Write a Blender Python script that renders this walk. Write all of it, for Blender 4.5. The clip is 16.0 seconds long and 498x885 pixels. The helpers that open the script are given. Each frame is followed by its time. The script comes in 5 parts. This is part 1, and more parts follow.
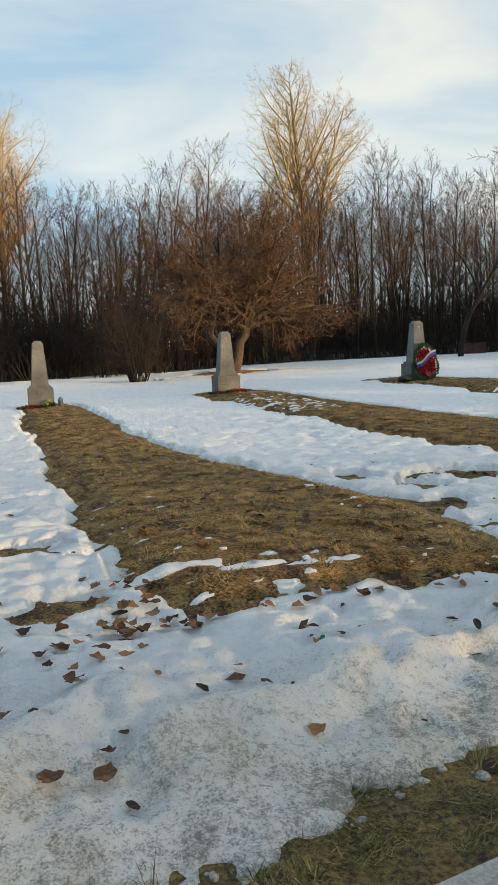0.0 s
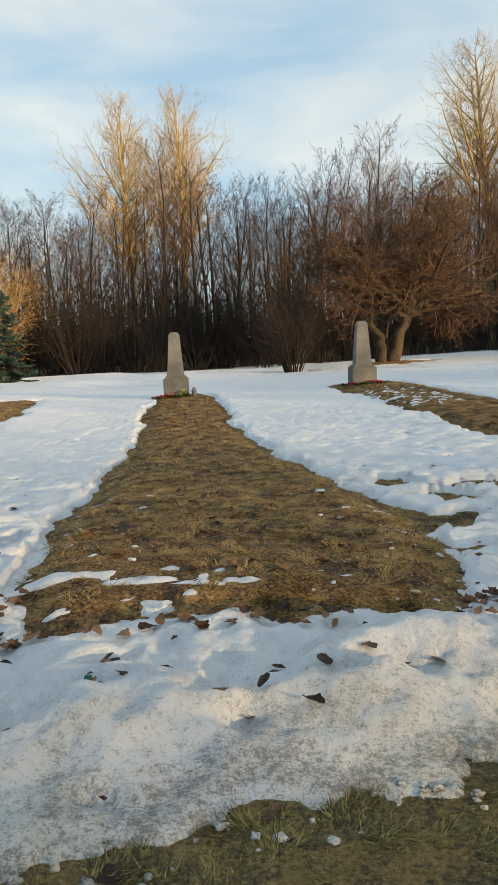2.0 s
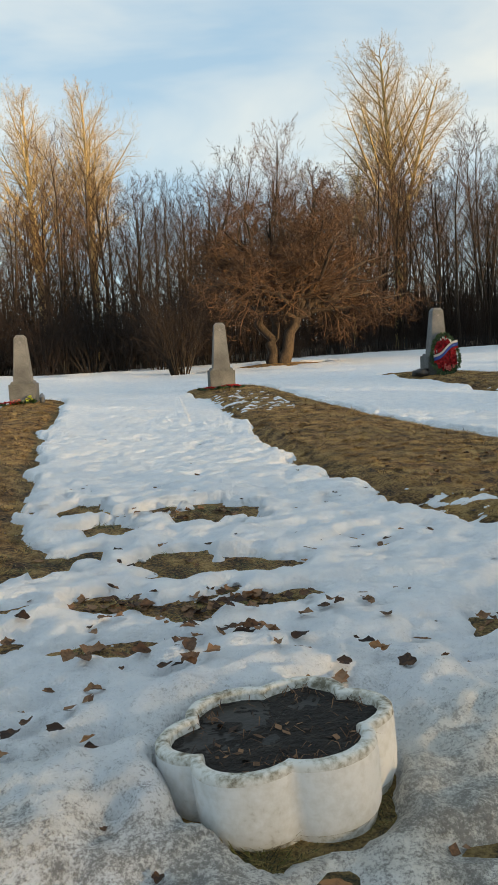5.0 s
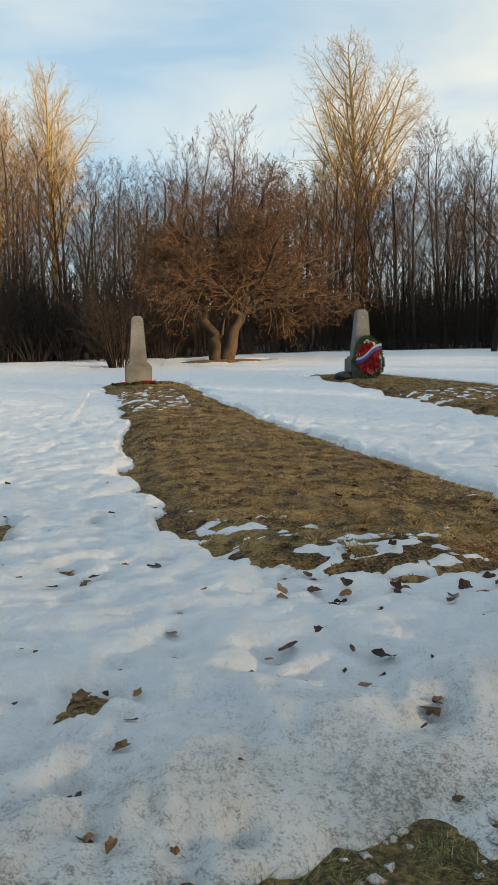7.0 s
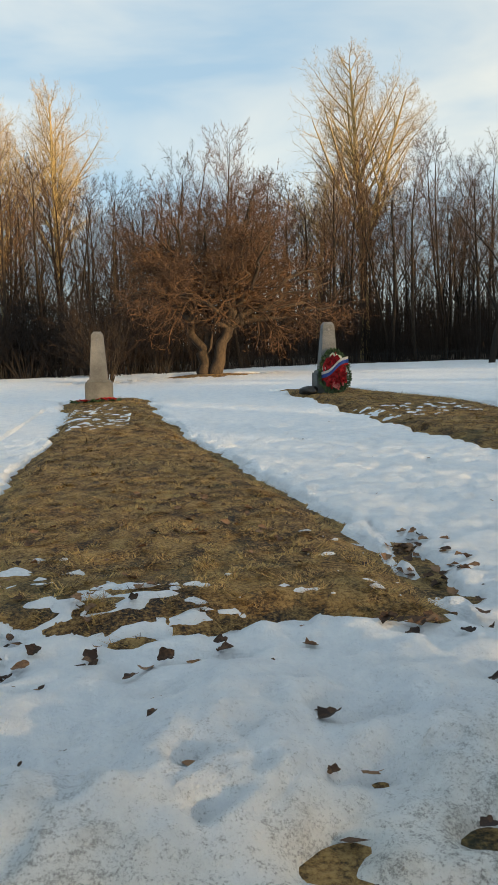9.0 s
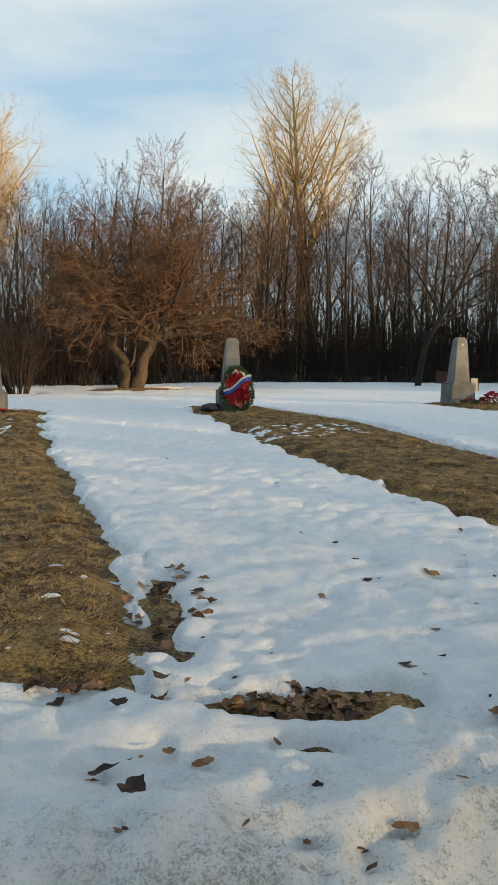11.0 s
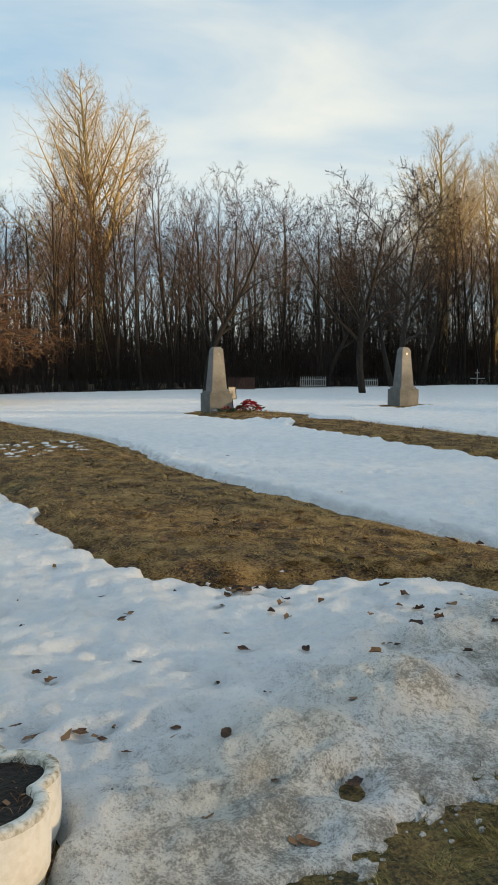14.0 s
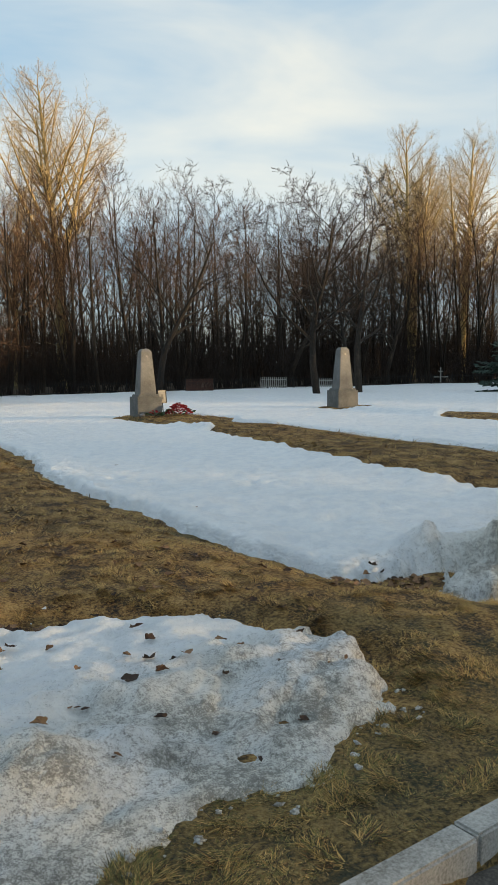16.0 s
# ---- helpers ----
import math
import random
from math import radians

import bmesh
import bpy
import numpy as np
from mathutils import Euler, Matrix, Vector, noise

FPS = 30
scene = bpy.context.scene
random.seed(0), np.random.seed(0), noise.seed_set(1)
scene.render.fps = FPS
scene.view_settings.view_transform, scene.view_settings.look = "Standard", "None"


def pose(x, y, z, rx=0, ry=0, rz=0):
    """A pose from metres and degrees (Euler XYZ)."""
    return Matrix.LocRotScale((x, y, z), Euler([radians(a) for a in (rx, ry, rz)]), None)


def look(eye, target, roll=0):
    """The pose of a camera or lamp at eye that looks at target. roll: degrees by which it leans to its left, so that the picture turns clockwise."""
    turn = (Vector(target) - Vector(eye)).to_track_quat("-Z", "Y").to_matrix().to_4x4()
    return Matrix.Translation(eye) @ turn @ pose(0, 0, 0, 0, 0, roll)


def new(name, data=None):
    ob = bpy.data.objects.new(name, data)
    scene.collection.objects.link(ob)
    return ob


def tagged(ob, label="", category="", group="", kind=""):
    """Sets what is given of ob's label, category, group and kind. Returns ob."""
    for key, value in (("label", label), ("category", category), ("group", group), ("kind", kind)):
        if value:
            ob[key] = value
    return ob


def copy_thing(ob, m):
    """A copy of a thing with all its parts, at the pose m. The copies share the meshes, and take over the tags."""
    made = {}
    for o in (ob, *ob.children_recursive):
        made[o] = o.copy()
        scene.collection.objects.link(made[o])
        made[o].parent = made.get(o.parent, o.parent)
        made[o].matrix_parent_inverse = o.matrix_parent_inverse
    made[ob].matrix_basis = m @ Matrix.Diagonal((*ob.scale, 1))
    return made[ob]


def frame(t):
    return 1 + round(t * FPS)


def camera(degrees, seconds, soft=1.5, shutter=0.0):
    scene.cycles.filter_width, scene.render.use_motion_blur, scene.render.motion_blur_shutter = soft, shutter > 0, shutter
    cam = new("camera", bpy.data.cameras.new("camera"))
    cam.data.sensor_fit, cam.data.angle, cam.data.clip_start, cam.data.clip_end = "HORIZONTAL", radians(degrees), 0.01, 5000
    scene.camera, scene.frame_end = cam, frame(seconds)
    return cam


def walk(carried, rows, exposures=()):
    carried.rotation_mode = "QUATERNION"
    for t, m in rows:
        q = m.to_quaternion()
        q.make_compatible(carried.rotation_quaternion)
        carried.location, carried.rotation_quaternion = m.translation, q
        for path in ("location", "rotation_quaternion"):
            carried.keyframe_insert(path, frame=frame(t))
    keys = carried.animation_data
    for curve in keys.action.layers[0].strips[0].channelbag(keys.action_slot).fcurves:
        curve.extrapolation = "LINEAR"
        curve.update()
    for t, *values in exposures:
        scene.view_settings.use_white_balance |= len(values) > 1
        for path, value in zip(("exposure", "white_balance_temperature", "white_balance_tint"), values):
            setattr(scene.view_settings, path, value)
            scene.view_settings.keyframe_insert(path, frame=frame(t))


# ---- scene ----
cam = camera(35.7, 16.0)
PATH = [
    (0, (-0.623, 2.773, 1.645), (-0.067, 4.679, 1.401), -1.9),
    (0.5, (-0.126, 2.814, 1.622), (0.255, 4.764, 1.387), -1.1),
    (1, (0.358, 2.843, 1.63), (0.663, 4.803, 1.376), -0.8),
    (1.5, (0.914, 2.902, 1.643), (1.058, 4.882, 1.4), -1.6),
    (2, (1.415, 3.004, 1.615), (1.491, 4.987, 1.361), -2.2),
    (2.5, (1.884, 3.141, 1.638), (1.879, 5.126, 1.395), -2.4),
    (3, (2.337, 3.31, 1.605), (2.288, 5.294, 1.359), -3.4),
    (3.5, (2.832, 3.421, 1.64), (2.743, 5.403, 1.391), -3.7),
    (4, (3.333, 3.594, 1.645), (3.306, 5.578, 1.39), -3.0),
    (4.5, (3.788, 3.769, 1.609), (3.93, 5.747, 1.347), -2.4),
    (5, (4.257, 3.923, 1.59), (4.49, 5.893, 1.33), -2.4),
    (7.5, (6.73, 4.564, 1.669), (7.032, 6.521, 1.391), -0.1),
    (8, (7.243, 4.603, 1.703), (7.531, 6.565, 1.441), -0.6),
    (10.5, (9.405, 5.584, 1.564), (9.602, 7.561, 1.338), -0.2),
    (11, (9.76, 5.513, 1.627), (10.132, 7.468, 1.427), 1.1),
    (11.5, (10.016, 5.333, 1.68), (10.514, 7.261, 1.489), 0.7),
    (12, (10.409, 5.35, 1.717), (10.98, 7.258, 1.538), 0.5),
    (12.5, (10.787, 5.367, 1.697), (11.449, 7.246, 1.516), -0.0),
    (13, (11.203, 5.402, 1.734), (11.953, 7.247, 1.55), 0.1),
    (13.5, (11.591, 5.409, 1.744), (12.396, 7.231, 1.561), -0.7),
    (14, (12.049, 5.342, 1.835), (12.846, 7.167, 1.653), 0.0),
    (14.5, (12.506, 5.35, 1.819), (13.339, 7.16, 1.638), -0.3),
    (15, (12.983, 5.385, 1.847), (13.832, 7.187, 1.669), 0.2),
    (15.5, (13.462, 5.349, 1.869), (14.312, 7.15, 1.686), -0.5),
    (16, (13.971, 5.325, 1.908), (14.806, 7.133, 1.725), -0.6),
]
walk(cam, [(t, look(e, g, r)) for t, e, g, r in PATH], [(0, 0.44, 7400, 9), (16, 0.44, 7400, 9)])

# ---- light ----
SUN_AZ, SUN_EL = radians(136), radians(8)   # clockwise from +y, above the horizon
world = bpy.data.worlds.new("sky")
scene.world = world
world.use_nodes = True


def sky_nodes():
    nt = world.node_tree
    n, l = nt.nodes, nt.links
    n.clear()
    out = n.new("ShaderNodeOutputWorld")
    bg = n.new("ShaderNodeBackground")
    sky = n.new("ShaderNodeTexSky")
    sky.sky_type, sky.sun_disc = "NISHITA", False
    sky.sun_elevation, sky.sun_rotation = SUN_EL, SUN_AZ
    sky.air_density, sky.dust_density, sky.ozone_density = 1.0, 0.6, 2.0
    tc = n.new("ShaderNodeTexCoord")
    mp = n.new("ShaderNodeMapping")
    mp.inputs["Rotation"].default_value = (0, 0, 0.5)
    mp.inputs["Scale"].default_value = (1.6, 2.4, 6.0)
    no = n.new("ShaderNodeTexNoise")
    no.inputs["Scale"].default_value, no.inputs["Detail"].default_value = 1.5, 5
    no.inputs["Roughness"].default_value, no.inputs["Distortion"].default_value = 0.5, 0.35
    ramp = n.new("ShaderNodeValToRGB")
    e = ramp.color_ramp.elements
    e[0].position, e[0].color = 0.40, VEIL
    e[1].position, e[1].color = 0.74, CLOUD
    mix = n.new("ShaderNodeMix")
    mix.data_type = "RGBA"
    mix.inputs[0].default_value = 0.64
    l.new(tc.outputs["Generated"], mp.inputs["Vector"])
    l.new(mp.outputs["Vector"], no.inputs["Vector"])
    # the cover thickens towards the sunward side
    xyz = n.new("ShaderNodeSeparateXYZ")
    l.new(tc.outputs["Generated"], xyz.inputs[0])
    lean = n.new("ShaderNodeMath")
    lean.operation = "MULTIPLY_ADD"
    lean.inputs[1].default_value = 0.10
    l.new(xyz.outputs["X"], lean.inputs[0])
    l.new(no.outputs["Fac"], lean.inputs[2])
    l.new(lean.outputs[0], ramp.inputs["Fac"])
    l.new(ramp.outputs["Color"], mix.inputs[7])
    l.new(sky.outputs["Color"], mix.inputs[6])
    l.new(mix.outputs[2], bg.inputs["Color"])
    bg.inputs["Strength"].default_value = SKY_STRENGTH
    l.new(bg.outputs["Background"], out.inputs["Surface"])


VEIL, CLOUD = (3.9, 6.0, 8.4, 1), (8.8, 9.3, 9.4, 1)
SKY_STRENGTH = 0.10
sky_nodes()
sun = new("sun", bpy.data.lights.new("sun", "SUN"))
sun.data.energy, sun.data.angle, sun.data.color = 5.0, radians(0.6), (1.0, 0.71, 0.39)
sun.matrix_world = look((0, 0, 60), (-math.sin(SUN_AZ) * math.cos(SUN_EL) * 100, -math.cos(SUN_AZ) * math.cos(SUN_EL) * 100, 60 - 100 * math.sin(SUN_EL)))


# ---- materials ----
def material(name, rough=0.8, metal=0.0):
    m = bpy.data.materials.new(name)
    m.use_nodes = True
    b = m.node_tree.nodes["Principled BSDF"]
    b.inputs["Roughness"].default_value, b.inputs["Metallic"].default_value = rough, metal
    return m, m.node_tree.nodes, m.node_tree.links, b


def noise_node(n, l, scale, detail=4, rough=0.6, stretch=None, source="Object"):
    tc = n.new("ShaderNodeTexCoord")
    no = n.new("ShaderNodeTexNoise")
    no.inputs["Scale"].default_value, no.inputs["Detail"].default_value, no.inputs["Roughness"].default_value = scale, detail, rough
    if stretch:
        mp = n.new("ShaderNodeMapping")
        mp.inputs["Scale"].default_value = stretch
        l.new(tc.outputs[source], mp.inputs["Vector"])
        l.new(mp.outputs["Vector"], no.inputs["Vector"])
    else:
        l.new(tc.outputs[source], no.inputs["Vector"])
    return no.outputs["Fac"]


def ramp_node(n, l, fac, stops):
    r = n.new("ShaderNodeValToRGB")
    e = r.color_ramp.elements
    while len(e) < len(stops):
        e.new(0.5)
    for k, (p, c) in zip(e, stops):
        k.position, k.color = p, (*c, 1)
    l.new(fac, r.inputs["Fac"])
    return r.outputs["Color"]


def span(n, l, value, a, b, c=0.0, d=1.0):
    r = n.new("ShaderNodeMapRange")
    r.interpolation_type = "SMOOTHSTEP"
    for key, v in (("From Min", a), ("From Max", b), ("To Min", c), ("To Max", d)):
        r.inputs[key].default_value = v
    l.new(value, r.inputs["Value"])
    return r.outputs["Result"]


def math_node(n, l, op, a, b):
    r = n.new("ShaderNodeMath")
    r.operation = op
    for i, v in enumerate((a, b)):
        if isinstance(v, (int, float)):
            r.inputs[i].default_value = v
        else:
            l.new(v, r.inputs[i])
    return r.outputs[0]


def blend(n, l, fac, a, b, how="MIX"):
    r = n.new("ShaderNodeMix")
    r.data_type, r.blend_type = "RGBA", how
    for i, v in ((0, fac), (6, a), (7, b)):
        if isinstance(v, (int, float)):
            r.inputs[i].default_value = v
        elif isinstance(v, tuple):
            r.inputs[i].default_value = (*v, 1)
        else:
            l.new(v, r.inputs[i])
    return r.outputs[2]


def bump(n, l, b, fac, strength, distance):
    k = n.new("ShaderNodeBump")
    k.inputs["Strength"].default_value, k.inputs["Distance"].default_value = strength, distance
    l.new(fac, k.inputs["Height"])
    l.new(k.outputs["Normal"], b.inputs["Normal"])


def speckled(name, stops, scale, rough=0.85, fine=None, bump_by=(0.4, 0.01), stretch=None, vary=0.0, islands=False, metal=0.0):
    """Two scales of noise over a ramp of colours, a relief, and a change from piece to piece."""
    m, n, l, b = material(name, rough, metal)
    f1 = noise_node(n, l, scale, 4, 0.6, stretch)
    f2 = noise_node(n, l, fine or scale * 9, 3, 0.6, stretch)
    f = math_node(n, l, "ADD", math_node(n, l, "MULTIPLY", f1, 0.75), math_node(n, l, "SUBTRACT", math_node(n, l, "MULTIPLY", f2, 0.75), 0.25))
    if vary:
        o = n.new("ShaderNodeNewGeometry").outputs["Random Per Island"] if islands else n.new("ShaderNodeObjectInfo").outputs["Random"]
        f = math_node(n, l, "ADD", f, math_node(n, l, "MULTIPLY", math_node(n, l, "SUBTRACT", o, 0.5), vary))
    l.new(ramp_node(n, l, f, stops), b.inputs["Base Color"])
    if bump_by:
        bump(n, l, b, f2, *bump_by)
    return m


def snow_material():
    m, n, l, b = material("snow", 0.55)
    tc = n.new("ShaderNodeTexCoord")
    xyz = n.new("ShaderNodeSeparateXYZ")
    l.new(tc.outputs["Object"], xyz.inputs[0])
    big = noise_node(n, l, 1.1, 4, 0.6)
    mid = noise_node(n, l, 4.5, 8, 0.7)
    grit = noise_node(n, l, 95.0, 5, 0.72)
    # grit thrown from the footpath lies on the bank beside the kerb
    v = math_node(n, l, "SUBTRACT", xyz.outputs["Y"], math_node(n, l, "ADD", math_node(n, l, "MULTIPLY", xyz.outputs["X"], KERB_SLOPE), KERB_Y))
    # wider where the bank runs out
    v = math_node(n, l, "SUBTRACT", v, math_node(n, l, "MULTIPLY", math_node(n, l, "MAXIMUM", math_node(n, l, "SUBTRACT", xyz.outputs["X"], 12.5), 0.0), 0.28))
    near = span(n, l, math_node(n, l, "ADD", v, math_node(n, l, "MULTIPLY", big, 2.0)), 1.6, 3.9, 1.0, 0.0)
    edge = span(n, l, math_node(n, l, "ADD", v, math_node(n, l, "MULTIPLY", mid, 1.7)), 1.7, 3.3, 1.0, 0.0)
    patch = span(n, l, noise_node(n, l, 2.2, 8, 0.68), 0.44, 0.60)
    hem = span(n, l, math_node(n, l, "ADD", v, math_node(n, l, "MULTIPLY", mid, 0.9)), 0.85, 1.75, 1.0, 0.0)
    dens = math_node(n, l, "ADD", math_node(n, l, "MULTIPLY", edge, math_node(n, l, "ADD", math_node(n, l, "MULTIPLY", patch, 0.6), 0.15)), math_node(n, l, "MULTIPLY", hem, 0.52))
    # single grains crowd where the grime is thick
    clot = noise_node(n, l, 26.0, 5, 0.7)
    both = math_node(n, l, "ADD", math_node(n, l, "MULTIPLY", grit, 0.55), math_node(n, l, "MULTIPLY", clot, 0.45))
    grains = span(n, l, math_node(n, l, "ADD", both, math_node(n, l, "MULTIPLY", dens, 0.12)), 0.53, 0.70)
    specks = math_node(n, l, "MULTIPLY", grains, math_node(n, l, "ADD", math_node(n, l, "MULTIPLY", near, 0.64), 0.06))
    film = math_node(n, l, "MULTIPLY", dens, math_node(n, l, "ADD", math_node(n, l, "MULTIPLY", span(n, l, mid, 0.42, 0.62), 0.34), 0.06))
    # warm low light on the bank, painted as a cream tint in patches
    warm_light = span(n, l, math_node(n, l, "MULTIPLY", near, big), 0.30, 0.6)
    c = blend(n, l, span(n, l, mid, 0.35, 0.65), (0.80, 0.83, 0.87), (0.92, 0.93, 0.94))
    # the tint of the warm light goes over the clean snow colour
    c = blend(n, l, math_node(n, l, "MULTIPLY", warm_light, 0.60), c, (0.80, 0.75, 0.62))
    c = blend(n, l, film, c, (0.16, 0.152, 0.14))
    c = blend(n, l, specks, c, (0.075, 0.066, 0.055))
    few = span(n, l, grit, 0.74, 0.80)
    c = blend(n, l, math_node(n, l, "MULTIPLY", few, 0.5), c, (0.20, 0.165, 0.13))
    l.new(c, b.inputs["Base Color"])
    b.inputs["Subsurface Weight"].default_value = 0.0
    b.inputs["Specular IOR Level"].default_value = 0.3
    hgt = math_node(n, l, "ADD", math_node(n, l, "MULTIPLY", clot, 0.42), math_node(n, l, "ADD", math_node(n, l, "MULTIPLY", grit, 0.16), math_node(n, l, "MULTIPLY", mid, 0.8)))
    bump(n, l, b, hgt, 1.0, 0.085)
    return m


def ground_material():
    m, n, l, b = material("turf", 0.95)
    tc = n.new("ShaderNodeTexCoord")
    xyz = n.new("ShaderNodeSeparateXYZ")
    l.new(tc.outputs["Object"], xyz.inputs[0])
    big = noise_node(n, l, 0.55, 4, 0.6)
    mid = noise_node(n, l, 4.0, 5, 0.65, (1, 0.6, 1))
    fine = noise_node(n, l, 38.0, 4, 0.7)
    # the darkest stop paints the shadows between tufts into the straw colour
    straw = ramp_node(n, l, math_node(n, l, "ADD", math_node(n, l, "MULTIPLY", mid, 0.5), math_node(n, l, "MULTIPLY", fine, 0.5)),
                      [(0.41, (0.022, 0.012, 0.005)), (0.47, (0.16, 0.080, 0.024)), (0.53, (0.40, 0.225, 0.070)), (0.60, (0.60, 0.37, 0.135))])
    green = ramp_node(n, l, fine, [(0.3, (0.03, 0.035, 0.012)), (0.7, (0.16, 0.16, 0.06))])
    c = blend(n, l, span(n, l, big, 0.52, 0.72, 0.0, 0.55), straw, green)
    # greener sward in the verge along the kerb
    v = math_node(n, l, "SUBTRACT", xyz.outputs["Y"], math_node(n, l, "ADD", math_node(n, l, "MULTIPLY", xyz.outputs["X"], KERB_SLOPE), KERB_Y))
    c = blend(n, l, span(n, l, math_node(n, l, "ADD", v, mid), 1.2, 1.8, 0.5, 0.0), c, green)
    litter = ramp_node(n, l, fine, [(0.3, (0.03, 0.022, 0.016)), (0.7, (0.13, 0.085, 0.05))])
    c = blend(n, l, span(n, l, math_node(n, l, "ADD", xyz.outputs["Y"], math_node(n, l, "MULTIPLY", big, 6)), 56, 62), c, litter)
    l.new(c, b.inputs["Base Color"])
    bump(n, l, b, math_node(n, l, "ADD", mid, fine), 1.0, 0.10)
    return m


KERB_Y, KERB_SLOPE = 4.55, 0.198
SNOW = snow_material()
TURF = ground_material()
# dark mottling at tuft size stands in for shadows among the blades
BLADE = speckled("dry_grass", [(0.35, (0.045, 0.022, 0.008)), (0.45, (0.33, 0.160, 0.045)), (0.56, (0.66, 0.395, 0.13)), (0.74, (0.40, 0.26, 0.075))], 1.3, 0.8, 13, None, None, 0.7, True)
GREENBLADE = speckled("verge_grass", [(0.32, (0.03, 0.027, 0.008)), (0.46, (0.16, 0.125, 0.036)), (0.58, (0.42, 0.30, 0.115)), (0.76, (0.13, 0.13, 0.03))], 1.5, 0.8, 14, None, None, 0.8, True)
GRANITE = speckled("grey_granite", [(0.3, (0.065, 0.067, 0.066)), (0.5, (0.13, 0.132, 0.13)), (0.7, (0.21, 0.21, 0.205))], 1.4, 0.75, 60, (0.25, 0.004))
GRANITE_B = speckled("grey_granite_base", [(0.3, (0.055, 0.058, 0.055)), (0.5, (0.12, 0.122, 0.118)), (0.7, (0.20, 0.20, 0.19))], 1.4, 0.8, 60, (0.35, 0.006))
KERBSTONE = speckled("kerb_stone", [(0.3, (0.16, 0.15, 0.13)), (0.5, (0.30, 0.29, 0.27)), (0.7, (0.42, 0.40, 0.37))], 3, 0.85, 70, (0.5, 0.006), None, 0.15)
ASPHALT = speckled("damp_asphalt", [(0.3, (0.03, 0.028, 0.026)), (0.55, (0.065, 0.06, 0.055)), (0.75, (0.13, 0.12, 0.10))], 2, 0.8, 80, (0.6, 0.006))
WHITEWASH = speckled("whitewashed_concrete", [(0.18, (0.36, 0.33, 0.27)), (0.36, (0.62, 0.615, 0.58)), (0.6, (0.72, 0.725, 0.715))], 4, 0.8, 30, (0.35, 0.004))
RIMWASH = speckled("worn_rim", [(0.32, (0.15, 0.13, 0.09)), (0.45, (0.42, 0.40, 0.335)), (0.58, (0.62, 0.61, 0.57))], 6, 0.85, 38, (0.25, 0.002))
SOIL = speckled("wet_soil", [(0.3, (0.006, 0.005, 0.004)), (0.6, (0.018, 0.013, 0.009)), (0.8, (0.035, 0.026, 0.017))], 9, 0.95, 40, (1.0, 0.04))
MELTWATER = speckled("meltwater", [(0.3, (0.010, 0.009, 0.008)), (0.7, (0.022, 0.019, 0.016))], 6, 0.34, 40, (0.25, 0.006))
MELTWATER.node_tree.nodes["Principled BSDF"].inputs["Specular IOR Level"].default_value = 0.16
BARK = speckled("grey_bark", [(0.25, (0.007, 0.005, 0.003)), (0.5, (0.024, 0.016, 0.010)), (0.75, (0.075, 0.052, 0.034))], 2.5, 0.9, 16, (0.6, 0.02), (1, 1, 0.25), 0.25)
# bark lightened towards gold, so part of the low sun is in the colour
SUNBARK = speckled("sunlit_pale_bark", [(0.3, (0.17, 0.12, 0.05)), (0.5, (0.42, 0.32, 0.14)), (0.75, (0.60, 0.47, 0.23))], 2.5, 0.9, 14, (0.5, 0.02), (1, 1, 0.3), 0.2)
TWIG = speckled("brown_twigs", [(0.3, (0.024, 0.013, 0.007)), (0.5, (0.066, 0.036, 0.018)), (0.7, (0.145, 0.082, 0.043))], 0.6, 0.85, 5, None, None, 0.5)
# twigs lightened the same way to look sunlit
SUNTWIG = speckled("sunlit_straw_twigs", [(0.3, (0.27, 0.215, 0.13)), (0.6, (0.48, 0.395, 0.255))], 0.5, 0.85, 4, None)
REDTWIG = speckled("reddish_twigs", [(0.3, (0.026, 0.013, 0.007)), (0.6, (0.125, 0.066, 0.032))], 0.6, 0.85, 5, None)
# near-black: the shade low in the wood is put into this twig colour
SHADETWIG = speckled("shaded_twigs", [(0.3, (0.008, 0.005, 0.003)), (0.6, (0.026, 0.014, 0.008))], 0.6, 0.9, 5, None, None, 0.3)
GOLDTWIG = speckled("golden_twigs", [(0.3, (0.30, 0.17, 0.05)), (0.6, (0.46, 0.29, 0.10))], 0.6, 0.8, 5, None)
NEEDLE = speckled("spruce_needles", [(0.3, (0.012, 0.028, 0.02)), (0.55, (0.03, 0.06, 0.045)), (0.75, (0.06, 0.10, 0.075))], 2, 0.7, 12, None, None, 0.3, True)
LEAF = speckled("fallen_leaf", [(0.25, (0.022, 0.011, 0.007)), (0.5, (0.085, 0.040, 0.019)), (0.75, (0.24, 0.12, 0.05))], 10, 0.92, 60, (0.3, 0.003), None, 0.6)
LITTER = speckled("leaf_litter", [(0.2, (0.03, 0.015, 0.009)), (0.5, (0.10, 0.050, 0.025)), (0.75, (0.23, 0.125, 0.065))], 10, 0.97, 60, None, None, 0.7, True)
IRON = speckled("black_iron", [(0.3, (0.012, 0.012, 0.012)), (0.7, (0.03, 0.028, 0.026))], 4, 0.6, 40, None, None, 0, False, 0.6)
RUST = speckled("rusty_iron", [(0.3, (0.045, 0.02, 0.014)), (0.7, (0.10, 0.045, 0.03))], 3, 0.85, 30, (0.3, 0.004))
# white paint greyed down: the shade at the wood's edge is in its colour
SHADEDWHITE = speckled("shaded_white_paint", [(0.3, (0.20, 0.195, 0.185)), (0.6, (0.34, 0.335, 0.32))], 4, 0.7, 30, None)
